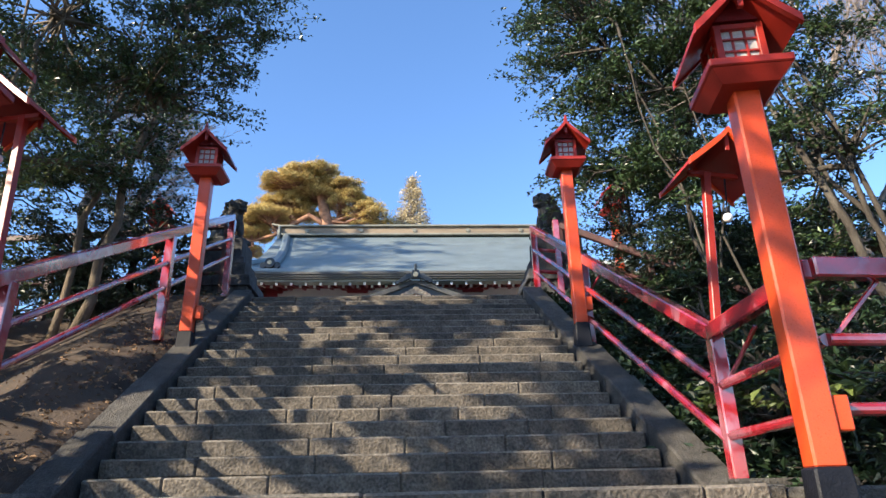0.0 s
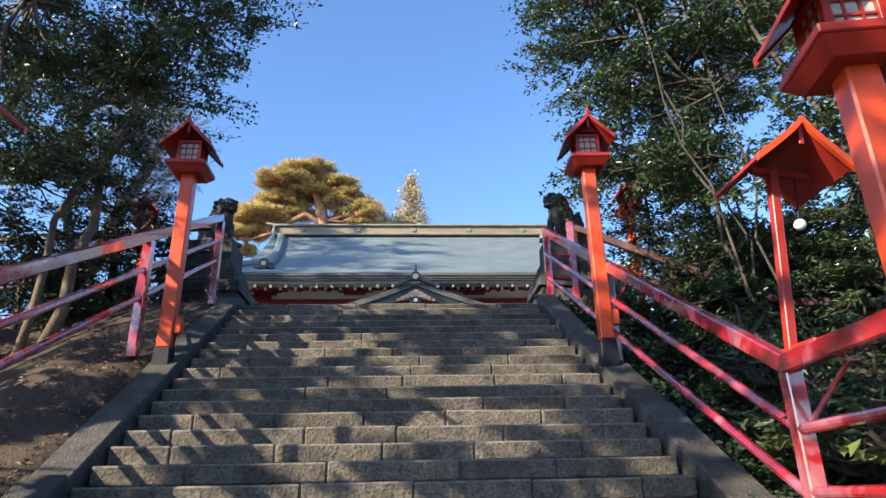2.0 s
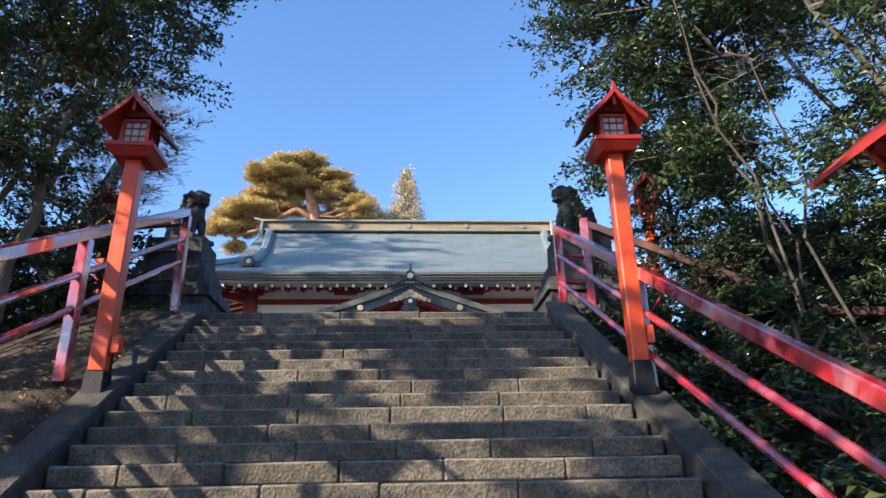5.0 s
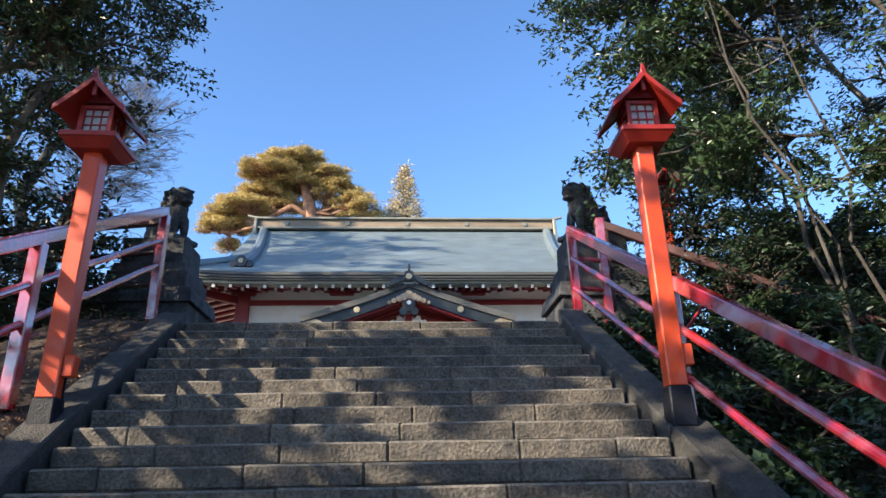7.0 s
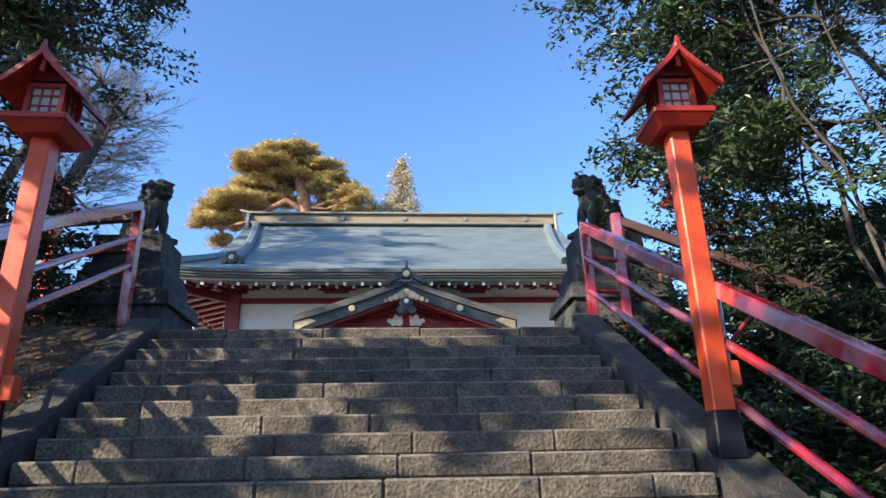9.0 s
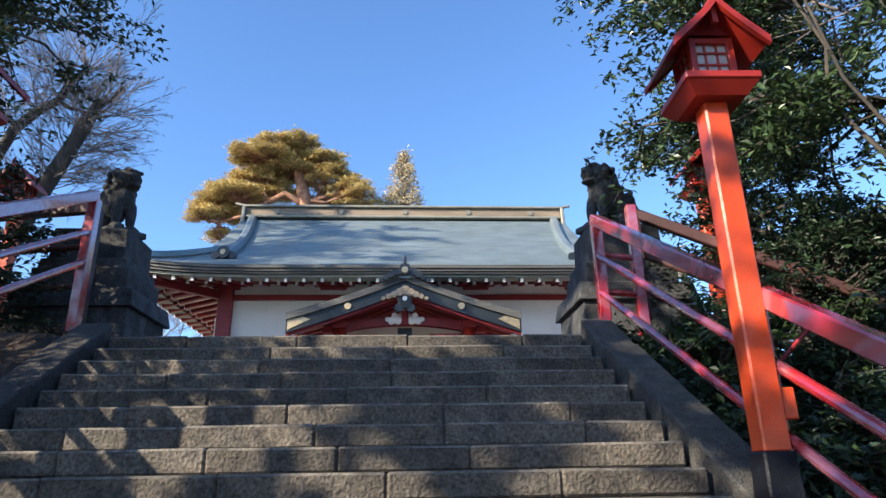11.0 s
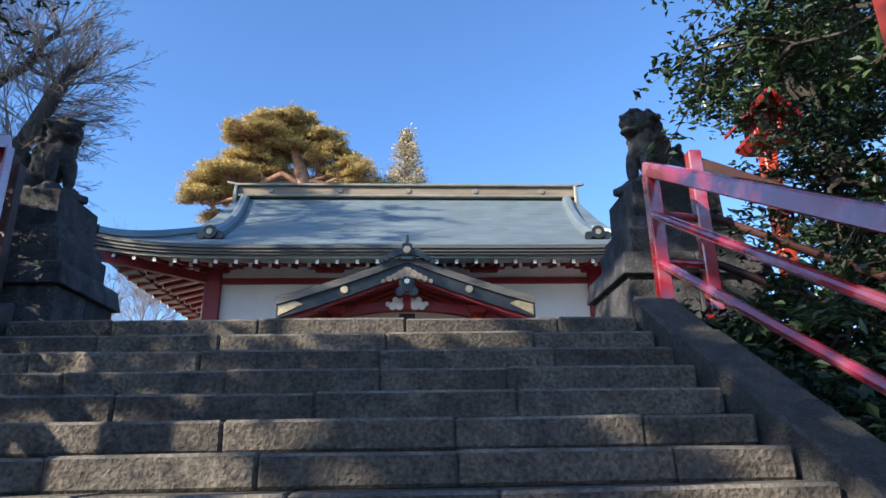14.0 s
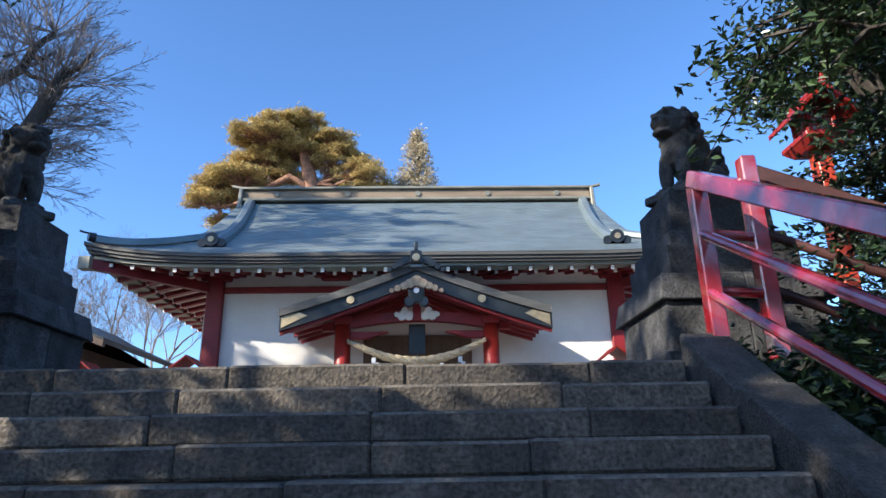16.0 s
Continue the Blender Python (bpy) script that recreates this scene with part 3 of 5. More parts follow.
def build_hall():
    hall = thing("shrine_hall", "white plastered shrine hall with red timbers and copper roof", "building", H(0, 7, TOP_Z))
    # main slopes, one sheet course after another
    for sgn, nm in ((1, "front"), (-1, "back")):
        V, F = [], []
        xs = np.linspace(-GABLE_X, GABLE_X, 33)
        ds = []
        k = 0.2
        for i in range(int(6.7 / k)):
            ds += [(i * k, 0.015), (i * k + k - 0.05, 0.0), (i * k + k - 0.045, -0.05), (i * k + k - 0.004, -0.05)] if sgn > 0 else [(i * k, 0.0)]
        ds.append((6.7, 0.0))
        for d, lip in ds:
            y = EAVE_Y0 + d if sgn > 0 else EAVE_Y1 - d
            for x in xs:
                V.append(tuple(H(x, y, roof_z(x, y, False) + lip)))
        w = len(xs)
        for r in range(len(ds) - 1):
            for c in range(w - 1):
                F.append((r * w + c, r * w + c + 1, (r + 1) * w + c + 1, (r + 1) * w + c))
        mesh_part("roof_slope", V, F, COPPER, hall, "grey green copper sheet laid in courses")
    # hipped sides
    for s in (-1, 1):
        V, F = [], []
        xs = np.linspace(GABLE_X, EAVE_X, 18)
        ys = np.concatenate([np.linspace(EAVE_Y0, EAVE_Y0 + 2.4, 18), np.linspace(EAVE_Y0 + 2.6, EAVE_Y1 - 2.6, 14), np.linspace(EAVE_Y1 - 2.4, EAVE_Y1, 18)])
        for y in ys:
            for x in xs:
                V.append(tuple(H(s * x, y, roof_z(x, y, True))))
        w = len(xs)
        F = [(r * w + c, r * w + c + 1, (r + 1) * w + c + 1, (r + 1) * w + c) for r in range(len(ys) - 1) for c in range(w - 1)]
        mesh_part("hip_roof", V, F, COPPER, hall, smooth=True)
        # gable wall between the slopes
        ys = np.linspace(EAVE_Y0 + 2.2, EAVE_Y1 - 2.2, 25)
        V = [tuple(H(s * (GABLE_X - 0.5), y, z)) for y in ys for z in (10.2, roof_z(0, y, False) - 0.05)]
        F = [(2 * i, 2 * i + 2, 2 * i + 3, 2 * i + 1) for i in range(len(ys) - 1)]
        mesh_part("gable_wall", V, F, OLDWOOD, hall)
        # descending ridges along the gable edges
        for sy in (1, -1):
            pts = []
            for i in range(15):
                f = i / 14
                d = 6.65 - f * 5.45
                y = EAVE_Y0 + d if sy > 0 else EAVE_Y1 - d
                x = 6.2 - 0.62 * math.sin(f * math.pi * 0.5)
                pts.append(H(s * x, y, roof_z(0, y, False) + 0.12))
            V, F = [], []
            strip(V, F, pts, 0.34, 0.3)
            mesh_part("descending_ridge", V, F, COPPER, hall)
            end = pts[-1]
            bm = bmesh.new()
            disc(bm, end + Vector((0, -0.16 * sy, 0.03)), (0, sy, 0), 0.2, 0.14)
            disc(bm, end + Vector((-0.27, -0.13 * sy, -0.06)), (0, sy, 0), 0.12, 0.12)
            disc(bm, end + Vector((0.27, -0.13 * sy, -0.06)), (0, sy, 0), 0.12, 0.12)
            block(bm, end.x, end.y, end.z - 0.18, end.z + 0.12, 0.62, 0.2, 0.7, 0.02)
            orn = part("ridge_ornament", bm, DARKBOARD, hall)
            part("crest", disc(bmesh.new(), end + Vector((0, -0.24 * sy, 0.03)), (0, sy, 0), 0.085, 0.04), GOLD, orn, "round gilt crest")
            # hip ridge out to the corner
            pts = []
            for i in range(12):
                f = i / 11
                x = 5.75 + (EAVE_X - 0.15 - 5.75) * f
                y = EAVE_Y0 + (EAVE_X - x) if sy > 0 else EAVE_Y1 - (EAVE_X - x)
                pts.append(H(s * x, y, roof_z(x, y, True) + 0.1 + 0.03 * f ** 4))
            V, F = [], []
            strip(V, F, pts, 0.26, 0.2)
            mesh_part("hip_ridge", V, F, COPPER, hall)
            tip = pts[-1]
            bm = bmesh.new()
            disc(bm, tip + Vector((0, -0.1 * sy, 0.0)), (s * 0.7, sy * -0.7, 0), 0.13, 0.16)
            beam(bm, tip + Vector((0, 0, 0.1)), tip + Vector((s * 0.28, -0.2 * sy, 0.15)), 0.06, 0.04)
            part("corner_ornament", bm, DARKBOARD, hall)
    # main ridge in tiers
    for z0, z1, w in ((13.5, 13.6, 0.75), (13.605, 13.95, 0.5), (13.955, 14.05, 0.74)):
        bm = bmesh.new()
        block(bm, 0, RIDGE_Y, z0, z1, 12.9, w, 1, 0.02, HALL)
        part("ridge_course", bm, RIDGEWOOD if w < 0.6 else RIDGECOPPER, hall)
    for i in range(-2, 3):
        part("ridge_boss", disc(bmesh.new(), H(i * 2.6, RIDGE_Y - 0.27, 13.78), (0.05, -1, 0), 0.11, 0.05), RIDGECOPPER, hall)
    for s in (-1, 1):
        bm = bmesh.new()
        block(bm, s * 6.52, RIDGE_Y, 13.2, 14.0, 0.16, 0.95, 0.8, 0.03, HALL)
        beam(bm, H(s * 6.3, RIDGE_Y, 14.08), H(s * 6.95, RIDGE_Y, 14.22), 0.16, 0.08)
        part("ridge_end", bm, RIDGECOPPER, hall)
    # eave edge, in three layers, following the sweep
    def eave_loop(inset, z0, z1):
        V, F = [], []
        ring = []
        n = 40
        for i in range(n):
            ring.append((-EAVE_X + inset + (2 * EAVE_X - 2 * inset) * i / n, EAVE_Y0 + inset))
        for i in range(n):
            ring.append((EAVE_X - inset, EAVE_Y0 + inset + (EAVE_Y1 - EAVE_Y0 - 2 * inset) * i / n))
        for i in range(n):
            ring.append((EAVE_X - inset - (2 * EAVE_X - 2 * inset) * i / n, EAVE_Y1 - inset))
        for i in range(n):
            ring.append((-EAVE_X + inset, EAVE_Y1 - inset - (EAVE_Y1 - EAVE_Y0 - 2 * inset) * i / n))
        for x, y in ring:
            sx, sy = (EAVE_X - inset - 0.5) / (EAVE_X - inset), 0.93
            xi, yi = x * sx, RIDGE_Y + (y - RIDGE_Y) * sy
            b = 9.40 + sweep(x, y)
            for px, py, z in ((x, y, b + z0), (x, y, b + z1), (xi, yi, b + z1), (xi, yi, b + z0)):
                V.append(tuple(H(px, py, z)))
        m = len(ring)
        for i in range(m):
            for j in range(4):
                F.append((i * 4 + j, i * 4 + (j + 1) % 4, ((i + 1) % m) * 4 + (j + 1) % 4, ((i + 1) % m) * 4 + j))
        return V, F
    mesh_part("eave_edge", *eave_loop(0.0, -0.08, 0.01), EAVEWOOD, hall, "dark layered eave edge")
    mesh_part("eave_edge", *eave_loop(0.05, -0.16, -0.084), EAVEWOOD, hall)
    mesh_part("eave_edge", *eave_loop(0.1, -0.225, -0.164), EAVEWOOD, hall)
    mesh_part("fascia_board", *eave_loop(0.2, -0.31, -0.229), RIDGECOPPER, hall, "grey fascia board")
    # soffit boards above the rafters
    xs, ys = np.linspace(-EAVE_X + 0.3, EAVE_X - 0.3, 41), np.linspace(EAVE_Y0 + 0.3, EAVE_Y1 - 0.3, 33)
    V = [tuple(H(x, y, 9.17 + sweep(x, y) + 0.25 * min(y - EAVE_Y0, EAVE_Y1 - y, EAVE_X - abs(x), 2.6))) for y in ys for x in xs]
    F = [(r * 41 + c, r * 41 + c + 1, (r + 1) * 41 + c + 1, (r + 1) * 41 + c) for r in range(32) for c in range(40)]
    mesh_part("soffit", V, F, SOFFIT, hall, "pale boarded soffit")
    # rafters in two tiers, white ends
    def rafter(x0, y0, x1, y1, drop, w, h):
        a = H(x0, y0, 8.98 + sweep(x0, y0) + 0.0 - drop)
        d = min(abs(x1 - x0) + abs(y1 - y0), 3.0)
        b = H(x1, y1, 8.98 + 0.24 * d - drop + sweep(x1, y1) * 0.3)
        r = part("rafter", beam(bmesh.new(), a, b, w, h, 0), DARKRED, hall)
        dirn = (a - b).normalized()
        part("rafter_end", beam(bmesh.new(), a - dirn * 0.02, a + dirn * 0.012, w + 0.006, h + 0.006, 0), WHITE, r, "white painted rafter end")
    x = -EAVE_X + 0.62
    while x < EAVE_X - 0.5:
        inner = WALL_Y0 if abs(x) < WALL_X else EAVE_Y0 + max(0.5, EAVE_X - abs(x))
        rafter(x, EAVE_Y0 + 0.3, x, inner, -0.05, 0.085, 0.1)
        if abs(x) < EAVE_X - 1.3:
            rafter(x + 0.24, EAVE_Y0 + 0.85, x + 0.24, inner, -0.12, 0.085, 0.1)
        x += 0.54
    for s in (-1, 1):
        y = EAVE_Y0 + 0.75
        while y < EAVE_Y1 - 0.6:
            inner = WALL_X if WALL_Y0 < y < WALL_Y1 else EAVE_X - max(0.5, min(y - EAVE_Y0, EAVE_Y1 - y))
            rafter(s * (EAVE_X - 0.3), y, s * inner, y, -0.05, 0.1, 0.12)
            if EAVE_Y0 + 1.3 < y < EAVE_Y1 - 1.3:
                rafter(s * (EAVE_X - 0.95), y + 0.33, s * inner, y + 0.33, -0.12, 0.1, 0.12)
            y += 0.66
        for sy in (1, -1):
            yc = EAVE_Y0 if sy > 0 else EAVE_Y1
            yw = WALL_Y0 if sy > 0 else WALL_Y1
            c = part("hip_rafter", beam(bmesh.new(), H(s * (EAVE_X - 0.12), yc + 0.12 * sy, 9.2), H(s * WALL_X, yw, 9.0), 0.2, 0.26), DARKRED, hall)
            e = H(s * (EAVE_X - 0.1), yc + 0.1 * sy, 9.2)
            part("hip_end_cap", block(bmesh.new(), e.x, e.y, e.z - 0.16, e.z + 0.16, 0.3, 0.3, 1, 0.01), RIDGECOPPER, c)
    # walls, posts and beams
    th = 0.16
    for nm, x0, y0, x1, y1 in (("wall_south", -WALL_X, WALL_Y0, WALL_X, WALL_Y0), ("wall_north", -WALL_X, WALL_Y1, WALL_X, WALL_Y1)):
        bm = bmesh.new()
        block(bm, 0, y0, TOP_Z + 0.5, 9.62, 2 * WALL_X - 0.3, th, 1, 0, HALL)
        part("plaster_wall", bm, PLASTER, hall, "white plaster wall panel")
    for s in (-1, 1):
        bm = bmesh.new()
        block(bm, s * WALL_X, (WALL_Y0 + WALL_Y1) / 2, TOP_Z + 0.5, 9.6, th, WALL_Y1 - WALL_Y0 - 0.3, 1, 0, HALL)
        part("plaster_wall", bm, PLASTER, hall, "white plaster wall panel")
    for x in (-WALL_X, WALL_X):
        for y in (WALL_Y0, 5.6, 8.7, WALL_Y1):
            bm = bmesh.new()
            block(bm, x, y, TOP_Z + 0.3, 9.55, 0.46, 0.46, 1, 0.02, HALL)
            part("pillar", bm, DARKRED, hall)
    for z0, z1, proud in ((8.86, 9.04, 0.14), (6.0, 6.2, 0.14), (9.4, 9.55, 0.2)):
        for y in (WALL_Y0, WALL_Y1):
            bm = bmesh.new()
            block(bm, 0, y, z0, z1, 2 * WALL_X - 0.47, th + proud, 1, 0.01, HALL)
            part("tie_beam", bm, DARKRED, hall)
        for s in (-1, 1):
            bm = bmesh.new()
            block(bm, s * WALL_X, (WALL_Y0 + WALL_Y1) / 2, z0, z1, th + proud, WALL_Y1 - WALL_Y0 - 0.47, 1, 0.01, HALL)
            part("tie_beam", bm, DARKRED, hall)
    for x in (-WALL_X, -2.3, 2.3, WALL_X):
        for z0, z1, w in ((9.2, 9.3, 0.8), (9.305, 9.395, 1.2)):
            bm = bmesh.new()
            block(bm, x, WALL_Y0 - 0.05, z0, z1, w, 0.34, 1.12, 0.02, HALL)
            part("bracket", bm, DARKRED, hall)
    for s in (-1, 1):
        part("bronze_shutter", block(bmesh.new(), s * (WALL_X + 0.27), WALL_Y0 + 0.1, 6.6, 8.3, 0.06, 0.35, 1, 0.01, HALL), GOLD, hall, "pale ochre shutter edge")
    # floor, veranda and the dark doorway
    part("floor_base", block(bmesh.new(), 0, 7.2, TOP_Z - 0.1, TOP_Z + 0.5, 2 * WALL_X + 1.6, WALL_Y1 - WALL_Y0 + 1.8, 1, 0.02, HALL), PEDESTAL, hall)
    part("door_leaf", block(bmesh.new(), -0.75, WALL_Y0 - 0.115, TOP_Z + 0.55, 7.6, 1.48, 0.06, 1, 0.01, HALL), OLDWOOD, hall, "dark timber door")
    part("door_leaf", block(bmesh.new(), 0.75, WALL_Y0 - 0.115, TOP_Z + 0.55, 7.6, 1.48, 0.06, 1, 0.01, HALL), OLDWOOD, hall, "dark timber door")
    build_porch(hall)


def strip(V, F, pts, w, h):
    """A ridge bar through pts, upright, w wide and h high, with a rounded top."""
    n0 = len(V)
    for i, p in enumerate(pts):
        d = (pts[min(i + 1, len(pts) - 1)] - pts[max(i - 1, 0)])
        side = Vector((d.y, -d.x, 0)).normalized()
        for a, b in ((-0.5, -0.5), (0.5, -0.5), (0.5, 0.15), (0.25, 0.5), (-0.25, 0.5), (-0.5, 0.15)):
            V.append(tuple(p + side * a * w + Vector((0, 0, b * h))))
    for i in range(len(pts) - 1):
        for j in range(6):
            q = n0 + i * 6
            F.append((q + j, q + (j + 1) % 6, q + 6 + (j + 1) % 6, q + 6 + j))
    F.append(tuple(n0 + j for j in range(6)))
    F.append(tuple(n0 + (len(pts) - 1) * 6 + j for j in range(6)))


def porch_line(f):
    """Rise of the porch gable, f from its ridge (0) to its tip (1)."""
    return 8.78 - 1.1 * (1.18 * f - 0.18 * f * f) if f < 1 else 8.78 - 1.1


PORCH_X = 3.25


def build_porch(hall):
    # rainbow beam, its underside rising to the middle
    V, F = [], []
    for i in range(17):
        x = -1.78 + 3.56 * i / 16
        rise = 1 - (x / 1.78) ** 2
        for y, z in ((0.63, 7.44 + 0.2 * rise), (0.87, 7.44 + 0.2 * rise), (0.87, 7.74 + 0.12 * rise), (0.63, 7.74 + 0.12 * rise)):
            V.append(tuple(H(x, y, z)))
    for i in range(16):
        for j in range(4):
            F.append((i * 4 + j, i * 4 + (j + 1) % 4, i * 4 + 4 + (j + 1) % 4, i * 4 + 4 + j))
    F += [(0, 1, 2, 3), (64, 65, 66, 67)]
    mesh_part("porch_beam", V, F, DARKRED, hall, "arched red porch beam")
    n = 14
    for s in (-1, 1):
        # roof slope
        V, F = [], []
        for i in range(n + 1):
            f = i / n
            for y, dz in ((-0.12, 0.0), (2.6, 0.0), (2.6, 0.1), (-0.12, 0.1)):
                V.append(tuple(H(s * PORCH_X * f, y, porch_line(f) + dz)))
        for i in range(n):
            for j in range(4):
                F.append((i * 4 + j, i * 4 + (j + 1) % 4, i * 4 + 4 + (j + 1) % 4, i * 4 + 4 + j))
        F += [(0, 1, 2, 3), tuple(n * 4 + j for j in range(4))]
        mesh_part("porch_roof", V, F, COPPER, hall)
        # barge boards: a dark face under a pale layered edge
        for y0, y1, lo, hi, mat in ((-0.2, -0.125, -0.06, 0.12, EAVEWOOD), (-0.12, -0.03, -0.36, -0.063, DARKBOARD), (-0.02, 0.06, -0.43, -0.363, DARKRED)):
            V, F = [], []
            for i in range(n + 1):
                f = i / n
                g = 1 + 0.15 * f
                for y, dz in ((y0, lo * g), (y1, lo * g), (y1, hi), (y0, hi)):
                    V.append(tuple(H(s * PORCH_X * f * 1.0, y, porch_line(f) + dz)))
            for i in range(n):
                for j in range(4):
                    F.append((i * 4 + j, i * 4 + (j + 1) % 4, i * 4 + 4 + (j + 1) % 4, i * 4 + 4 + j))
            F += [(0, 1, 2, 3), tuple(n * 4 + j for j in range(4))]
            mesh_part("barge_board", V, F, mat, hall)
        # gilt bosses and end plates
        p = H(s * 1.58, -0.14, porch_line(1.58 / PORCH_X) - 0.2)
        part("boss", disc(bmesh.new(), p, (0, -1, 0), 0.105, 0.05), GOLD, hall, "round gilt boss")
        bm = bmesh.new()
        f0, f1 = 0.8, 0.985
        c = [H(s * PORCH_X * f, y, porch_line(f) + dz) for y in (-0.142, -0.124) for f, dz in ((f0, -0.24), (f1, -0.36), (f1, -0.09), (f0 + 0.06, -0.1))]
        part("end_plate", hexa(bm, c), GOLD, hall, "gilt metal end plate")
        # rafters below the porch eaves
        for k in range(5):
            y = 0.2 + k * 0.5
            V, F = [], []
            for i in range(9):
                f = 0.02 + 0.95 * i / 8
                for dy, dz in ((0, -0.33), (0.12, -0.33), (0.12, -0.212), (0, -0.212)):
                    V.append(tuple(H(s * PORCH_X * f, y + dy, porch_line(f) + dz)))
            for i in range(8):
                for j in range(4):
                    F.append((i * 4 + j, i * 4 + (j + 1) % 4, i * 4 + 4 + (j + 1) % 4, i * 4 + 4 + j))
            F += [(0, 1, 2, 3), (32, 33, 34, 35)]
            mesh_part("porch_rafter", V, F, DARKRED, hall)
        V = [tuple(H(s * PORCH_X * f, y, porch_line(f) - 0.21)) for f in np.linspace(0, 0.98, 8) for y in (0.08, 2.5)]
        mesh_part("porch_soffit", V, [(2 * i, 2 * i + 1, 2 * i + 3, 2 * i + 2) for i in range(7)], SOFFIT, hall)
        # round posts with bracket ends
        c = H(s * 1.85, 0.75, 0)
        V, F = [], []
        tube_lists(V, F, [(c.x, c.y, TOP_Z + 0.1), (c.x, c.y, 7.55)], [0.2, 0.2], 20)
        post = mesh_part("porch_post", V, F, VERMILION, hall, "round red porch post", True)
        part("post_head", block(bmesh.new(), s * 1.85, 0.75, 7.55, 7.75, 0.42, 0.42, 1.15, 0.02, HALL), DARKRED, post)
        bm = bmesh.new()
        hexa(bm, [H(s * x, y, z) for z, x0, x1 in ((7.2, 1.25, 1.66), (7.38, 0.7, 1.66)) for x, y in ((x0, 0.65), (x1, 0.65), (x1, 0.85), (x0, 0.85))], 0.01)
        part("arch_bracket", bm, DARKRED, post)
        part("beam_nose", block(bmesh.new(), s * 2.2, 0.75, 7.4, 7.62, 0.34, 0.2, 0.8, 0.03, HALL), DARKRED, post)
    # ridge of the porch, crest, carved panel and pendant
    V, F = [], []
    strip(V, F, [H(0, -0.3, 8.89), H(0, 1.2, 8.89), H(0, 2.6, 8.89)], 0.3, 0.24)
    mesh_part("porch_ridge", V, F, COPPER, hall)
    bm = bmesh.new()
    block(bm, 0, -0.33, 8.83, 9.17, 0.34, 0.12, 0.75, 0.03, HALL)
    block(bm, 0, -0.3, 9.17, 9.41, 0.1, 0.1, 0.8, 0.02, HALL)
    orn = part("porch_ornament", bm, DARKBOARD, hall, "bronze ridge-end ornament with scrolls")
    for s in (-1, 1):
        for k in range(4):
            part("scroll", disc(bmesh.new(), H(s * (0.26 + 0.13 * k), -0.3 - 0.003 * k, 8.93 - 0.08 * k), (0, -1, 0), 0.12 - 0.018 * k, 0.1, 12), DARKBOARD, orn)
    part("crest", disc(bmesh.new(), H(0, -0.42, 8.97), (0, -1, 0), 0.1, 0.05), GOLD, orn, "round gilt crest")
    bm = bmesh.new()
    for k in range(-4, 5):
        r = 0.15 - 0.022 * abs(k)
        part("carved_scroll", disc(bmesh.new(), H(k * 0.15, -0.16 - 0.004 * (k % 2), 8.45 - 0.06 * abs(k)), (0, -1, 0), r, 0.05, 10), CARVED, hall, "gilt carved foliage scroll")
    bm = bmesh.new()
    block(bm, 0, -0.18, 7.88, 8.25, 0.3, 0.1, 1.5, 0.05, HALL)
    for s in (-1, 1):
        disc(bm, H(s * 0.17, -0.18, 7.93), (0, -1, 0), 0.13, 0.09, 14)
    pend = part("gable_pendant", bm, DARKBOARD, hall, "dark carved gable pendant")
    part("pendant_flower", disc(bmesh.new(), H(0, -0.25, 8.19), (0, -1, 0), 0.08, 0.04, 6), WHITE, pend, "white flower boss")
    bm = bmesh.new()
    for s in (-1, 1):
        for k, (dx, dz, r) in enumerate(((0.2, 0.0, 0.13), (0.38, -0.02, 0.11), (0.5, 0.03, 0.07), (0.3, 0.13, 0.09))):
            part("strut_scroll", disc(bmesh.new(), H(s * dx, 0.58 - 0.004 * k, 7.76 + dz), (0, -1, 0), r, 0.06, 14), WHITE, hall, "white scroll over the porch beam")
    part("strut_block", block(bmesh.new(), 0, 0.6, 7.62, 8.05, 0.24, 0.12, 0.8, 0.02, HALL), DARKRED, hall)
    part("hanging_board", block(bmesh.new(), 0, 1.0, 6.85, 7.62, 0.42, 0.06, 1, 0.01, HALL), DARKBOARD, hall, "dark hanging name board")
    for s in (-1, 1):
        part("link_beam", beam(bmesh.new(), H(s * 1.85, 0.85, 7.35), H(s * 1.85, 2.5, 7.5), 0.18, 0.26), DARKRED, hall)


build_hall()


def sacred_rope():
    t = thing("straw_rope", "twisted straw rope with white paper streamers hung between the porch posts", "rope", H(0, 0.5, 6.6))
    for k in range(3):
        V, F = [], []
        pts, rad = [], []
        for i in range(61):
            f = i / 60
            x = -1.7 + 3.4 * f
            z = 7.12 - 0.52 * math.sin(math.pi * f)
            thick = 0.045 + 0.05 * math.sin(math.pi * f)
            a = f * 34 + k * 2.094
            pts.append(H(x, 0.5 + math.cos(a) * thick * 0.6, z + math.sin(a) * thick * 0.6))
            rad.append(thick * 0.75)
        tube_lists(V, F, pts, rad, 7)
        mesh_part("strand", V, F, ROPE, t, smooth=True)
    for x in (-1.05, -0.6, 0.0, 0.6, 1.05):
        f = (x + 1.7) / 3.4
        z = 7.05 - 0.52 * math.sin(math.pi * f)
        bm = bmesh.new()
        for i in range(3):
            hexa(bm, [H(x + (i % 2) * 0.07 - 0.05 + a, 0.42 + b, z - 0.1 - 0.12 * i + c) for c in (-0.1, 0.04) for a, b in ((0, 0), (0.1, 0), (0.1, 0.004), (0, 0.004))])
        part("paper_streamer", bm, WHITE, t, "white folded paper streamer")


sacred_rope()


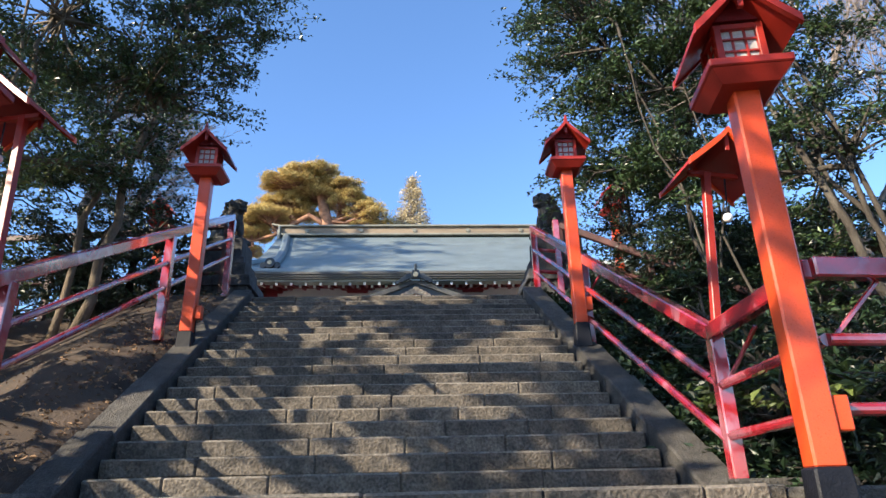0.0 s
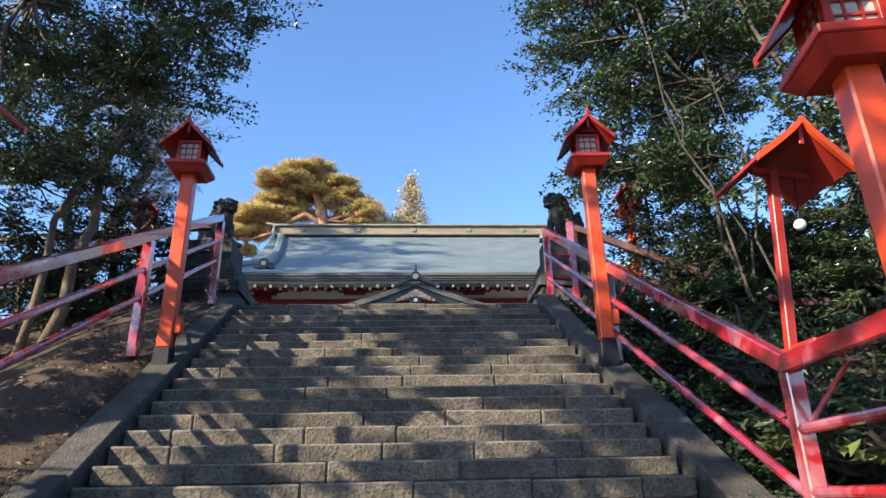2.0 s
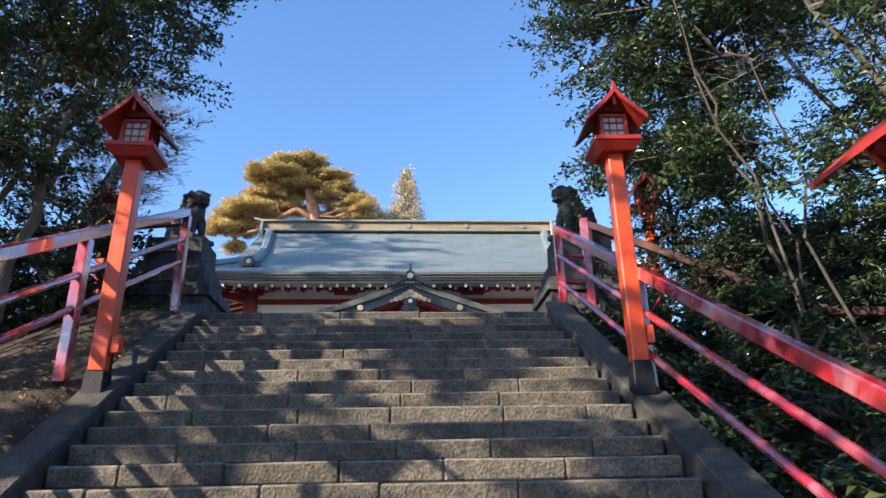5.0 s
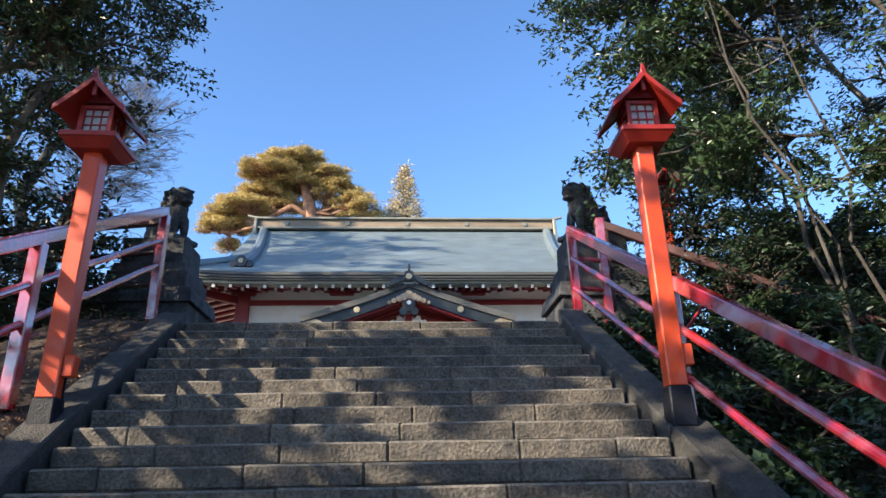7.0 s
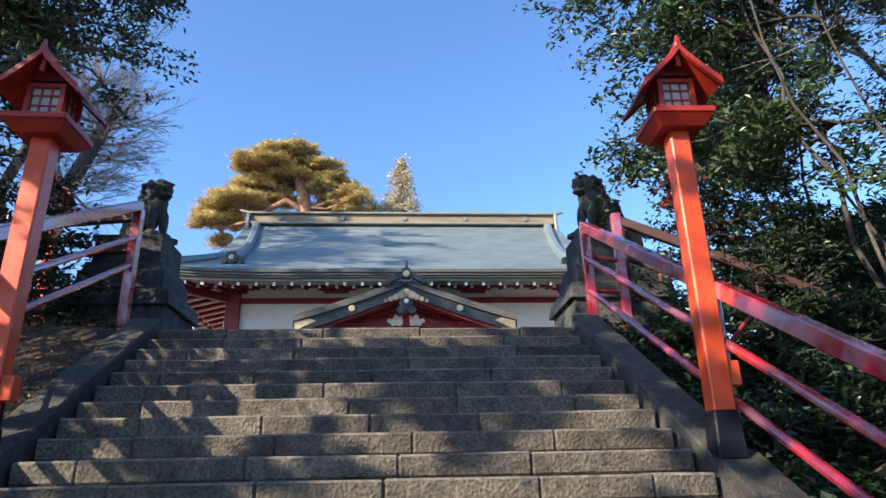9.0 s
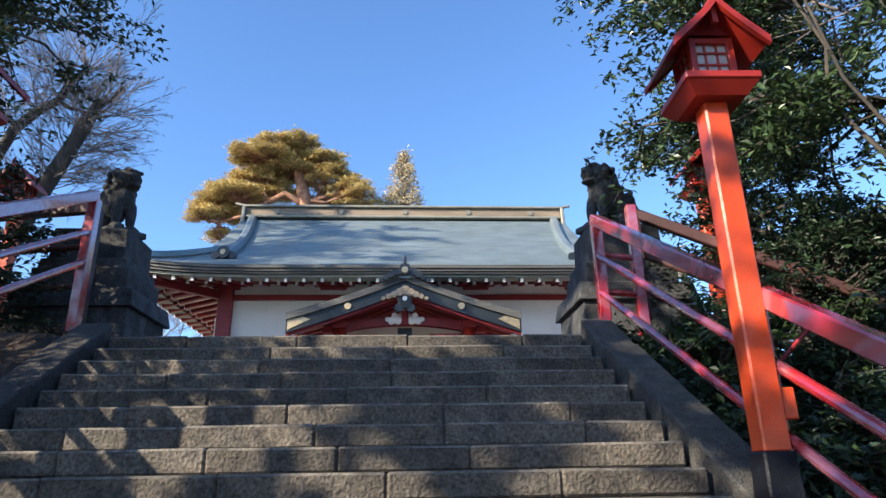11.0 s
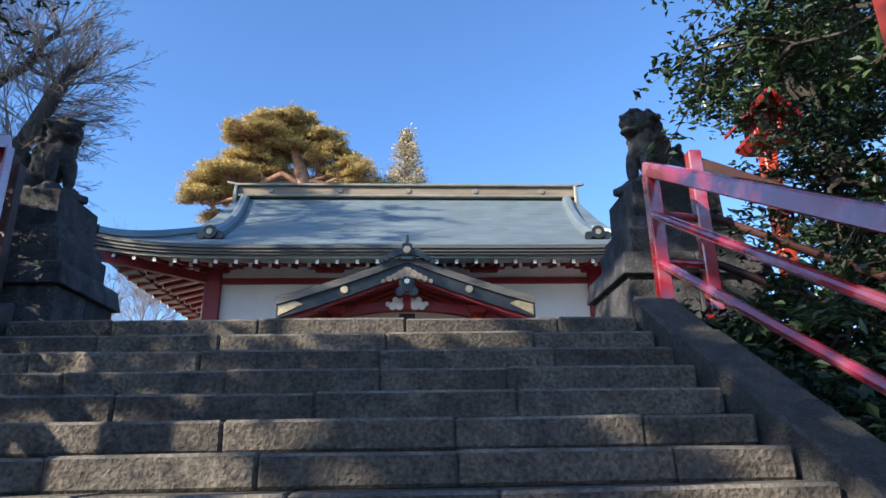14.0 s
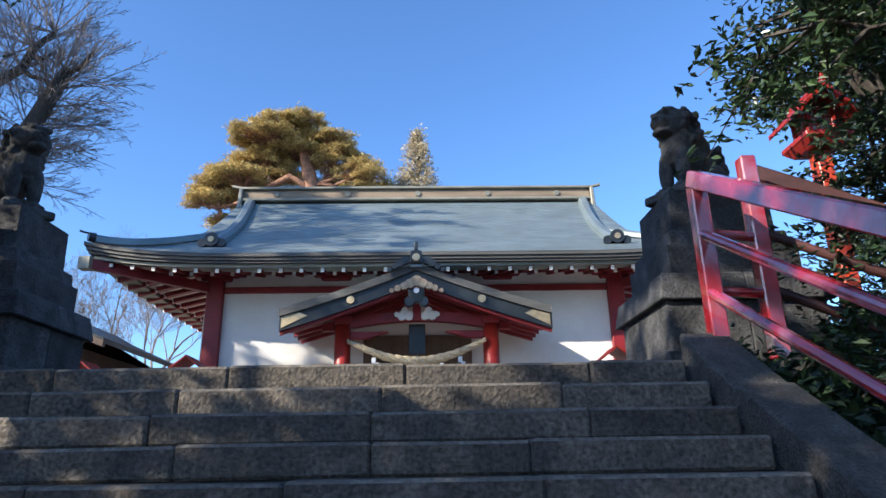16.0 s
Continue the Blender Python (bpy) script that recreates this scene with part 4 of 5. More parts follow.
def low_lantern(x, y, top):
    """Small red gabled marker standing on the terrace."""
    t = thing("low_lantern", "low red wooden lantern with a gabled roof on the terrace", "lantern", group="low lanterns")
    h = top - TOP_Z
    part("post", block(bmesh.new(), 0, 0, 0, h - 0.55, 0.13, 0.13, 1, 0.01), VERMILION, t)
    part("lantern_box", block(bmesh.new(), 0, 0, h - 0.55, h - 0.22, 0.26, 0.26, 1, 0.01), VERMILION, t)
    for s in (-1, 1):
        part("roof_slope", gable_slope(s, 0.3, 0.3, h - 0.26, h - 0.03, 0.03), VERMILION, t)
    t.matrix_basis = pose(x, y, TOP_Z, 0, 0, 3)


def shed(name, label, cx, cy, wx, wy, z0, wall, over, rise, wall_mat, roof_mat, turn=0, base=0.0):
    """A small house: four walls, a gabled roof with thickness, a door and a window."""
    t = thing(name, label, "building")
    for s in (-1, 1):
        part("wall", block(bmesh.new(), 0, s * (wy / 2 - 0.07), base, wall, wx, 0.14, 1, 0.01), wall_mat, t)
        part("wall", block(bmesh.new(), s * (wx / 2 - 0.07), 0, base, wall, 0.14, wy - 0.29, 1, 0.01), wall_mat, t)
        bm = gable_slope(s, wx / 2 + over, wy / 2 + over, wall - 0.12, wall + rise, 0.1)
        part("roof_slope", bm, roof_mat, t)
        bm = gable_slope(s, wx / 2 + over + 0.02, 0.05, wall - 0.2, wall + rise - 0.06, 0.12, -(wy / 2 + over))
        part("barge_board", bm, OLDWOOD, t)
    for s in (-1, 1):
        bm = bmesh.new()
        y = s * (wy / 2 - 0.07)
        hexa(bm, [(-wx / 2, y - 0.06, wall), (wx / 2, y - 0.06, wall), (wx / 2, y + 0.06, wall), (-wx / 2, y + 0.06, wall),
                  (-0.05, y - 0.06, wall + rise * 0.9), (0.05, y - 0.06, wall + rise * 0.9), (0.05, y + 0.06, wall + rise * 0.9), (-0.05, y + 0.06, wall + rise * 0.9)])
        part("gable", bm, wall_mat, t)
    part("door", block(bmesh.new(), -wx * 0.2, -wy / 2 - 0.02, base, base + 2.0, 0.9, 0.05, 1, 0.01), OLDWOOD, t)
    t.matrix_basis = pose(cx, cy, z0, 0, 0, turn)
    return t


shed("side_hut", "dark wooden hut with a low dark roof beside the hall", -9.6, 22.0, 3.6, 4.5, TOP_Z, 1.75, 1.0, 1.15, OLDWOOD, DARKBOARD, 3)
shed("storehouse", "dark timbered storehouse with a metal roof behind the trees", 12.2, 17.0, 5.0, 7.0, 3.6, 3.3, 0.6, 0.9, OLDWOOD, EAVEWOOD, 90, -1.5)
low_lantern(-4.55, 18.0, 6.05)
low_lantern(-6.5, 18.3, 6.05)
low_lantern(2.6, 18.0, 6.05)


# ---- trees ----
def wander(a, b, n, amount, rng):
    """Points from a to b with a little crookedness."""
    a, b = Vector(a), Vector(b)
    pts = []
    for i in range(n + 1):
        f = i / n
        p = a.lerp(b, f)
        if 0 < i < n:
            p += Vector((rng.uniform(-1, 1), rng.uniform(-1, 1), rng.uniform(-0.5, 0.5))) * amount
        pts.append(p)
    return pts


def leaf_mesh(name, centres, size, mat, parent, rng, droop=0.35, narrow=0.42, label=""):
    """Many folded leaves, one at each centre."""
    c = np.asarray(centres, dtype=np.float64)
    n = len(c)
    d = rng.normal(size=(n, 3))
    d[:, 2] = d[:, 2] * 0.5 - droop * 0.5
    d /= np.linalg.norm(d, axis=1)[:, None] + 1e-9
    up = rng.normal(size=(n, 3)) * 0.55 + np.array([0, 0, 1.0])
    s = np.cross(d, up)
    s /= np.linalg.norm(s, axis=1)[:, None] + 1e-9
    nn = np.cross(s, d)
    L = size * rng.uniform(0.6, 1.35, n)[:, None]
    w = L * narrow
    a = c - d * L * 0.5
    m = c + nn * L * 0.06
    V = np.empty((n, 4, 3))
    V[:, 0], V[:, 1], V[:, 2], V[:, 3] = a, c + s * w * 0.5 + nn * L * 0.1, c + d * L * 0.5 - nn * L * 0.05, c - s * w * 0.5 + nn * L * 0.1
    base = np.arange(n)[:, None] * 4
    F = np.concatenate([base + np.array([[0, 1, 2]]), base + np.array([[0, 2, 3]])])
    me = bpy.data.meshes.new(name)
    me.from_pydata(V.reshape(-1, 3).tolist(), [], F.tolist())
    me.materials.append(mat)
    me.update()
    ob = hang(new(name, me), parent)
    return tagged(ob, label, kind="stuff")


def evergreen(base, top, lobes, seed, clusters=44, leaves=150, size=0.105, mat=None, bark=None, girth=0.14, spread=0.42, label="", stems=1):
    """A broadleaf evergreen: trunk, limbs to each lobe of the crown, twigs to leaf clusters."""
    rng = np.random.default_rng(seed)
    pr = random.Random(seed)
    t = thing("evergreen_tree", label or "broadleaf evergreen tree with dark glossy leaves", "tree", base, "evergreen trees")
    V, F, leafs = [], [], []
    base, top = Vector(base), Vector(top)
    trunks = []
    for k in range(stems):
        off = Vector((pr.uniform(-0.35, 0.35), pr.uniform(-0.35, 0.35), 0)) * (k > 0)
        foot = base + off
        foot.z = terrain(foot.x, foot.y) - 0.15
        tr = wander(foot, top + off * 2.5, 9, 0.12, pr)
        trunks.append(tr)
        tube_lists(V, F, tr, [girth * 0.72 * (1.25 if i == 0 else 1) * (1 - 0.075 * i) * (1 if k == 0 else 0.7) for i in range(10)], 9)
    LV, LF = [], []
    for li, (c, r) in enumerate(lobes):
        c = Vector(c)
        tr = trunks[li % stems]
        start = min(tr[2:], key=lambda p: (p - c).length + max(0, p.z - c.z) * 2)
        limb = wander(start, c, 6, 0.16, pr)
        tube_lists(LV, LF, limb, [girth * 0.5 * (1 - 0.12 * i) for i in range(7)], 7)
        vol = max(0.35, (r[0] * r[1] * r[2]) ** (1 / 3) / 1.7)
        for k in range(int(clusters * vol ** 2)):
            d = Vector((pr.gauss(0, 1), pr.gauss(0, 1), pr.gauss(0, 1))).normalized()
            f = pr.random() ** 0.42
            q = c + Vector((d.x * r[0], d.y * r[1], d.z * r[2])) * f
            a = limb[pr.randint(2, 6)]
            mid = a.lerp(q, 0.55) + Vector((pr.uniform(-0.15, 0.15), pr.uniform(-0.15, 0.15), pr.uniform(0, 0.25)))
            tube_lists(LV, LF, [a, mid, q], [0.028, 0.018, 0.006], 4, False)
            for j in range(3):
                e = q + Vector((pr.gauss(0, 1), pr.gauss(0, 1), pr.gauss(0.06, 0.32))) * spread * 1.05
                tube_lists(LV, LF, [mid.lerp(q, 0.6), e], [0.009, 0.004], 3, False)
                m = int(leaves * pr.uniform(0.25, 0.45))
                fs = rng.uniform(0.15, 1.05, m)[:, None]
                a0, e0 = np.array(mid.lerp(q, 0.6)), np.array(e)
                leafs.append(a0 + (e0 - a0) * fs + rng.normal(size=(m, 3)) * np.array([0.1, 0.1, 0.05]) * spread / 0.42)
    mesh_part("trunk", V, F, bark or BARK, t, smooth=True)
    mesh_part("branchwork", LV, LF, bark or BARK, t, kind="stuff")
    leaf_mesh("crown", np.concatenate(leafs), size, mat or LEAF, t, rng, -0.15)
    return t


def bare_tree(base, height, seed, lean=(0, 0), girth=0.2, levels=5, spread=0.55, label="bare deciduous tree with fine grey twigs"):
    pr = random.Random(seed)
    t = thing("bare_tree", label, "tree", base, "bare trees")
    V, F, TV, TF = [], [], [], []

    def grow(p, d, length, r, lv):
        n = 4
        pts, rad = [p], [r]
        for i in range(n):
            d = (d + Vector((pr.gauss(0, 0.11), pr.gauss(0, 0.11), pr.gauss(0.03, 0.07)))).normalized()
            p = p + d * length / n
            pts.append(p)
            rad.append(max(0.006, r * (1 - 0.42 * (i + 1) / n)))
        if lv > levels - 3:
            tube_lists(V, F, pts, rad, 7, False)
        else:
            tube_lists(TV, TF, pts, rad, 3, False)
        if lv == 0:
            return
        kids = 3 if lv > 5 else 4
        for k in range(kids):
            ax = d.orthogonal().normalized()
            ax.rotate(Matrix.Rotation(k * 2 * math.pi / kids + pr.uniform(-0.7, 0.7), 3, d))
            nd = (d + ax * pr.uniform(0.35, 1.0) * spread * 1.5).normalized()
            nd = (nd + Vector((0, 0, 0.16))).normalized()
            at = pts[pr.choice((2, 3, 4))] if k else pts[4]
            grow(at, nd, length * pr.uniform(0.58, 0.8), r * (0.46 if k else 0.55), lv - 1)

    b = Vector(base)
    b.z = terrain(b.x, b.y) - 0.2
    grow(b, Vector((lean[0], lean[1], 1)).normalized(), height * 0.36, girth, levels)
    mesh_part("trunk", V, F, TWIG, t, smooth=True)
    mesh_part("crown", TV, TF, TWIG, t, kind="stuff")


def fan_tree():
    """A pollarded tree: a leaning stump of a trunk and a wide fan of long thin shoots."""
    pr = random.Random(36)
    base = Vector((-12.6, 21.3, terrain(-12.6, 21.3) - 0.2))
    t = thing("bare_tree", "pollarded bare tree with a dense fan of fine grey shoots", "tree", base, "bare trees")
    V, F, TV, TF = [], [], [], []
    trunk = [base, Vector((-12.0, 21.35, 8.6)), Vector((-11.3, 21.3, 10.9)), Vector((-10.79, 21.3, 12.05)), Vector((-10.3, 21.25, 13.2)), Vector((-9.95, 21.3, 14.15))]
    tube_lists(V, F, trunk, [0.34, 0.27, 0.24, 0.22, 0.2, 0.15], 12)
    limb = [Vector((-12.1, 21.4, 8.2)), Vector((-13.1, 21.5, 11.6)), Vector((-12.4, 21.4, 13.3)), Vector((-11.75, 21.3, 13.85)), Vector((-11.2, 21.3, 14.2)), Vector((-11.0, 21.35, 14.9)), Vector((-10.5, 21.3, 15.3))]
    tube_lists(V, F, limb, [0.2, 0.17, 0.15, 0.14, 0.12, 0.1, 0.06], 10)
    for a, b, c in (((-11.05, 21.3, 14.6), (-10.75, 21.25, 14.45), (-10.4, 21.3, 14.65)), ((-11.2, 21.3, 14.2), (-10.8, 21.2, 13.9), (-10.3, 21.25, 13.75)), ((-9.98, 21.3, 14.0), (-9.6, 21.2, 14.1), (-9.3, 21.2, 14.6))):
        tube_lists(V, F, [a, b, c], [0.075, 0.06, 0.045], 8)

    def shoot(p, d, length, r, lv, up):
        n = 6 if lv == 2 else 4
        pts, rad = [p], [r]
        for i in range(n):
            d = (d + Vector((pr.gauss(0, 0.05), pr.gauss(0, 0.05), up + pr.gauss(0, 0.03)))).normalized()
            p = p + d * length / n
            pts.append(p)
            rad.append(max(0.0045, r * (1 - 0.75 * (i + 1) / n)))
        tube_lists(TV, TF, pts, rad, 4 if lv == 2 else 3, False)
        if lv:
            for k in range(11 if lv == 2 else 5):
                f = pr.uniform(0.15, 0.95)
                i = min(n - 1, int(f * n))
                q = pts[i].lerp(pts[i + 1], f * n - i)
                ax = d.orthogonal().normalized()
                ax.rotate(Matrix.Rotation(pr.uniform(0, 6.283), 3, d))
                nd = ((pts[i + 1] - pts[i]).normalized() + ax * pr.uniform(0.35, 0.8)).normalized()
                shoot(q, nd, length * pr.uniform(0.26, 0.42) * (1.15 - 0.5 * f), r * 0.42, lv - 1, up * 0.7)

    for k in range(96):
        f = pr.random()
        p = (trunk[3].lerp(trunk[4], f * 2) if f < 0.5 else trunk[4].lerp(trunk[5], f * 2 - 1)) if k % 3 else trunk[2].lerp(trunk[3], f)
        a = radians(-22 + 190 * (k * 0.618 % 1.0))
        d = Vector((math.cos(a), pr.gauss(0, 0.7), math.sin(a))).normalized()
        shoot(p, d, pr.uniform(1.9, 3.0) * (0.74 + 0.26 * abs(d.z)), 0.02, 2, 0.02)
    for k in range(40):
        p = limb[pr.randint(2, 6)]
        a = radians(pr.uniform(30, 190))
        d = Vector((math.cos(a), pr.gauss(0, 0.4), math.sin(a))).normalized()
        shoot(p, d, pr.uniform(2.2, 3.4), 0.02, 2, 0.02)
    mesh_part("trunk", V, F, BARK, t, smooth=True)
    mesh_part("crown", TV, TF, TWIG, t, kind="stuff")


# grove beside the stair, uphill of the earth bank
evergreen((-5.8, 10.1, 3.8), (-5.0, 10.6, 10.5), [((-4.5, 10.9, 10.3), (1.35, 1.6, 1.1)), ((-4.8, 10.6, 8.7), (1.25, 1.5, 0.9)), ((-4.6, 11.0, 12.2), (1.9, 1.9, 1.3)), ((-5.4, 10.4, 7.4), (1.1, 1.2, 0.8)), ((-6.0, 10.8, 9.2), (1.3, 1.3, 1.3))], 11, girth=0.13, bark=PALEBARK, stems=2)
evergreen((-6.7, 9.0, 3.2), (-6.6, 9.2, 9.5), [((-6.5, 9.2, 9.5), (1.6, 1.6, 1.5)), ((-6.9, 8.8, 7.2), (1.5, 1.6, 1.1)), ((-6.6, 8.9, 11.7), (1.7, 1.7, 1.4)), ((-5.7, 9.6, 6.6), (0.9, 0.9, 0.6))], 12, girth=0.12, bark=PALEBARK, stems=2)
evergreen((-8.4, 11.3, 4.0), (-8.2, 11.4, 10.5), [((-8.2, 11.5, 10.0), (2.0, 1.8, 2.0)), ((-8.4, 11.2, 7.2), (1.6, 1.6, 1.4)), ((-7.0, 11.8, 7.6), (1.1, 1.1, 1.1))], 13, clusters=26, girth=0.16)
evergreen((-6.5, 7.6, 2.6), (-6.6, 7.6, 5.0), [((-6.6, 7.7, 5.0), (0.9, 1.2, 1.0)), ((-6.3, 8.2, 6.0), (0.8, 0.9, 0.7))], 14, size=0.09, mat=LEAFYELLOW, bark=PALEBARK, girth=0.06, label="slender evergreen with paler yellow green leaves")
# the last three stand out of view, added to shade the earth bank
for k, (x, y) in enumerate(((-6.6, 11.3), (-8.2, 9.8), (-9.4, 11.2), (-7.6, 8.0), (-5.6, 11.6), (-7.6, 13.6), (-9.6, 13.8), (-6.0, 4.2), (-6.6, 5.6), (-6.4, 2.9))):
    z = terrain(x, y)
    evergreen((x, y, z), (x, y, z + 1.6), [((x, y, z + 1.5), (1.0, 0.9, 1.0)), ((x + 0.3, y, z + 0.6), (0.9, 0.8, 0.6))], 50 + k, clusters=60, mat=LEAFSHADE, girth=0.05, label="dense dark evergreen shrub under the grove")
# unseen trees added out of view, their crowns placed to shade stair and hall
evergreen((-7.4, 4.6, 1.0), (-7.4, 4.6, 9.0), [((-7.3, 4.7, 9.2), (2.2, 2.1, 1.8)), ((-7.6, 4.2, 6.6), (2.0, 2.0, 1.4)), ((-7.2, 5.6, 5.0), (1.3, 1.3, 0.9)), ((-6.5, 4.3, 9.2), (1.6, 1.7, 1.4)), ((-6.4, 4.0, 10.6), (1.5, 1.5, 1.0)), ((-5.5, 3.3, 10.9), (1.1, 1.1, 0.8)), ((-6.9, 4.6, 4.5), (1.2, 1.3, 0.9)), ((-7.0, 3.2, 4.4), (1.1, 1.0, 0.9)), ((-5.2, 3.4, 10.4), (0.9, 0.9, 0.7))], 15, clusters=15, leaves=70, size=0.24, girth=0.16, spread=0.24)
evergreen((-6.6, 1.0, 0.0), (-6.6, 1.0, 8.0), [((-6.5, 1.1, 8.0), (2.4, 2.2, 1.9)), ((-6.6, 0.8, 5.2), (2.0, 1.9, 1.3)), ((-6.9, 2.7, 3.9), (1.1, 1.3, 0.9)), ((-6.4, 1.4, 10.0), (2.0, 1.9, 1.4))], 16, clusters=31, leaves=62, size=0.24, girth=0.17, spread=0.26)
evergreen((-5.8, -3.0, 0.0), (-5.8, -3.0, 8.0), [((-5.6, -2.8, 8.0), (2.6, 2.4, 2.0)), ((-5.8, -3, 5.2), (2.0, 2.0, 1.3))], 19, clusters=22, size=0.12, girth=0.17, spread=0.3)
evergreen((-11.5, 1.5, 0.0), (-11.5, 1.5, 12), [((-11.3, 2.0, 12.5), (3.0, 2.8, 2.3)), ((-11.5, 1.5, 8.8), (2.6, 2.6, 2.0))], 17, clusters=7, leaves=75, size=0.3, girth=0.22, spread=0.3)
evergreen((-11.6, 7.0, 3.0), (-11.6, 7.0, 13), [((-11.4, 7.1, 13.5), (2.8, 2.6, 2.3)), ((-11.6, 6.8, 9.5), (2.5, 2.5, 2.0))], 18, clusters=15, leaves=100, size=0.15, girth=0.2)
evergreen((-15.5, 11.5, 4.0), (-15.5, 11.5, 16), [((-15.3, 11.5, 16.5), (3.0, 2.8, 2.4)), ((-15.5, 11.3, 12.0), (3.0, 2.7, 2.2))], 20, clusters=13, leaves=90, size=0.17, girth=0.24)
evergreen((4.5, -3.5, 0.0), (4.5, -3.5, 8.0), [((4.2, -3.4, 8.4), (2.8, 2.6, 2.0)), ((4.5, -3.5, 5.4), (2.2, 2.2, 1.4))], 27, clusters=34, size=0.13, girth=0.18)
evergreen((6.2, 1.2, 0.0), (6.2, 1.2, 8.0), [((6.0, 1.3, 8.2), (2.4, 2.4, 1.9)), ((6.4, 1.2, 5.2), (2.0, 2.0, 1.5))], 28, clusters=34, size=0.12, girth=0.18)
evergreen((-19.5, 16.5, 4.0), (-19.5, 16.5, 21), [((-19, 16.8, 22), (4.2, 3.6, 3.0)), ((-19.5, 16.0, 16.5), (3.8, 3.4, 2.6))], 71, clusters=10, leaves=90, size=0.24, girth=0.32)
evergreen((-16.5, 19.0, 4.0), (-16.8, 19.0, 15), [((-17.0, 18.8, 15), (2.4, 2.6, 2.4)), ((-17.2, 18.6, 11), (2.0, 2.2, 1.8))], 72, clusters=10, leaves=90, size=0.2, girth=0.26)
evergreen((-23.5, 10.5, 4.0), (-23.5, 10.5, 20), [((-23, 10.8, 21), (4.2, 3.8, 3.2)), ((-23.5, 10.5, 15.5), (3.8, 3.6, 2.6))], 73, clusters=10, leaves=90, size=0.24, girth=0.32)
evergreen((-8.6, 6.3, 2.0), (-7.4, 6.6, 11.5), [((-6.6, 6.9, 12.2), (1.5, 1.5, 1.1)), ((-8.2, 6.0, 12.6), (1.6, 1.5, 1.2)), ((-5.6, 7.4, 11.8), (1.0, 1.0, 0.8)), ((-6.8, 6.0, 7.6), (0.85, 0.85, 0.8))], 74, clusters=44, leaves=150, girth=0.15, spread=0.3)
evergreen((-9.3, 3.0, 0.0), (-8.8, 3.3, 10.4), [((-8.5, 3.4, 10.1), (1.7, 1.4, 1.2)), ((-9.2, 2.6, 11.8), (1.4, 1.3, 1.0))], 76, clusters=30, leaves=70, size=0.24, girth=0.16, spread=0.26)
# the other side of the stair
evergreen((7.0, 15.4, 4.0), (6.2, 15.0, 9.5), [((5.7, 14.8, 9.0), (1.4, 1.2, 1.3)), ((6.2, 14.8, 7.0), (1.3, 1.2, 1.1)), ((6.6, 15.0, 10.9), (1.6, 1.3, 1.2))], 75, clusters=80, leaves=170, size=0.12, girth=0.12, stems=2)
evergreen((4.5, 9.6, 2.4), (3.6, 10.2, 9.0), [((2.9, 10.8, 10.2), (1.5, 1.5, 1.2)), ((3.1, 10.9, 8.5), (1.25, 1.3, 0.8)), ((4.6, 10.2, 9.3), (1.6, 1.6, 1.4)), ((3.4, 10.9, 12), (1.9, 1.7, 1.2)), ((2.7, 11.1, 7.3), (0.8, 0.9, 0.5)), ((4.0, 10.8, 7.0), (1.1, 1.0, 0.8))], 21, clusters=58, leaves=190, girth=0.055, stems=4)
evergreen((3.9, 12.0, 4.0), (3.7, 11.9, 6.2), [((3.5, 11.8, 6.3), (1.0, 0.8, 0.75)), ((3.9, 11.7, 5.3), (1.1, 0.8, 0.7)), ((4.9, 11.6, 5.6), (0.9, 0.8, 0.8)), ((3.6, 12.3, 7.85), (0.5, 0.35, 0.2))], 22, clusters=80, size=0.085, mat=LEAFSHADE, girth=0.07, label="dense dark evergreen bush at the head of the fence")
evergreen((6.5, 8.2, 1.6), (4.5, 8.9, 9.0), [((5.4, 8.8, 8.4), (1.2, 1.3, 1.0)), ((6.0, 8.6, 6.4), (1.4, 1.4, 0.9)), ((5.0, 8.9, 10.4), (1.8, 1.6, 1.2)), ((4.6, 9.0, 6.0), (0.9, 0.9, 0.6))], 23, clusters=38, leaves=160, girth=0.11, stems=4)
evergreen((7.6, 11.6, 3.0), (7.4, 11.6, 8.5), [((7.3, 11.7, 8.6), (1.8, 1.7, 1.5)), ((7.0, 11.5, 6.4), (1.5, 1.4, 1.0))], 24, clusters=24, leaves=150, girth=0.12, stems=2)
evergreen((6.6, 5.4, 0.5), (6.6, 5.4, 7.5), [((6.3, 5.5, 7.8), (1.6, 1.5, 1.3)), ((6.6, 5.6, 5.6), (1.4, 1.3, 1.0))], 29, clusters=44, leaves=170, girth=0.1, stems=3)
# bank foliage, with extra shrubs added to build up the dark of its shade
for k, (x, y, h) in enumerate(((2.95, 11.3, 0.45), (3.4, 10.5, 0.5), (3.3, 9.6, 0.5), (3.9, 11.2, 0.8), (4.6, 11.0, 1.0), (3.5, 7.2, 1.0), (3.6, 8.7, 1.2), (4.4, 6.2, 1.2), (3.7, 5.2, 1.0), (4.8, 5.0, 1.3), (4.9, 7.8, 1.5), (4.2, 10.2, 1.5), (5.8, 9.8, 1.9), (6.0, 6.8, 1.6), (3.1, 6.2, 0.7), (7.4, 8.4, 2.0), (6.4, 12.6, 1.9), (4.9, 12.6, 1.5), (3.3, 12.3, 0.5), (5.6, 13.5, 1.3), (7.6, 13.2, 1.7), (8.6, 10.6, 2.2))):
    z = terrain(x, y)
    evergreen((x, y, z), (x, y, z + h), [((x, y, z + h), (0.85, 0.85, 0.6)), ((x, y, z + h * 0.5), (0.9, 0.8, 0.5))], 60 + k, clusters=60, size=0.1, mat=LEAFSHADE if k % 3 else LEAF, girth=0.045, spread=0.34, label="dense dark shrub on the shaded bank")
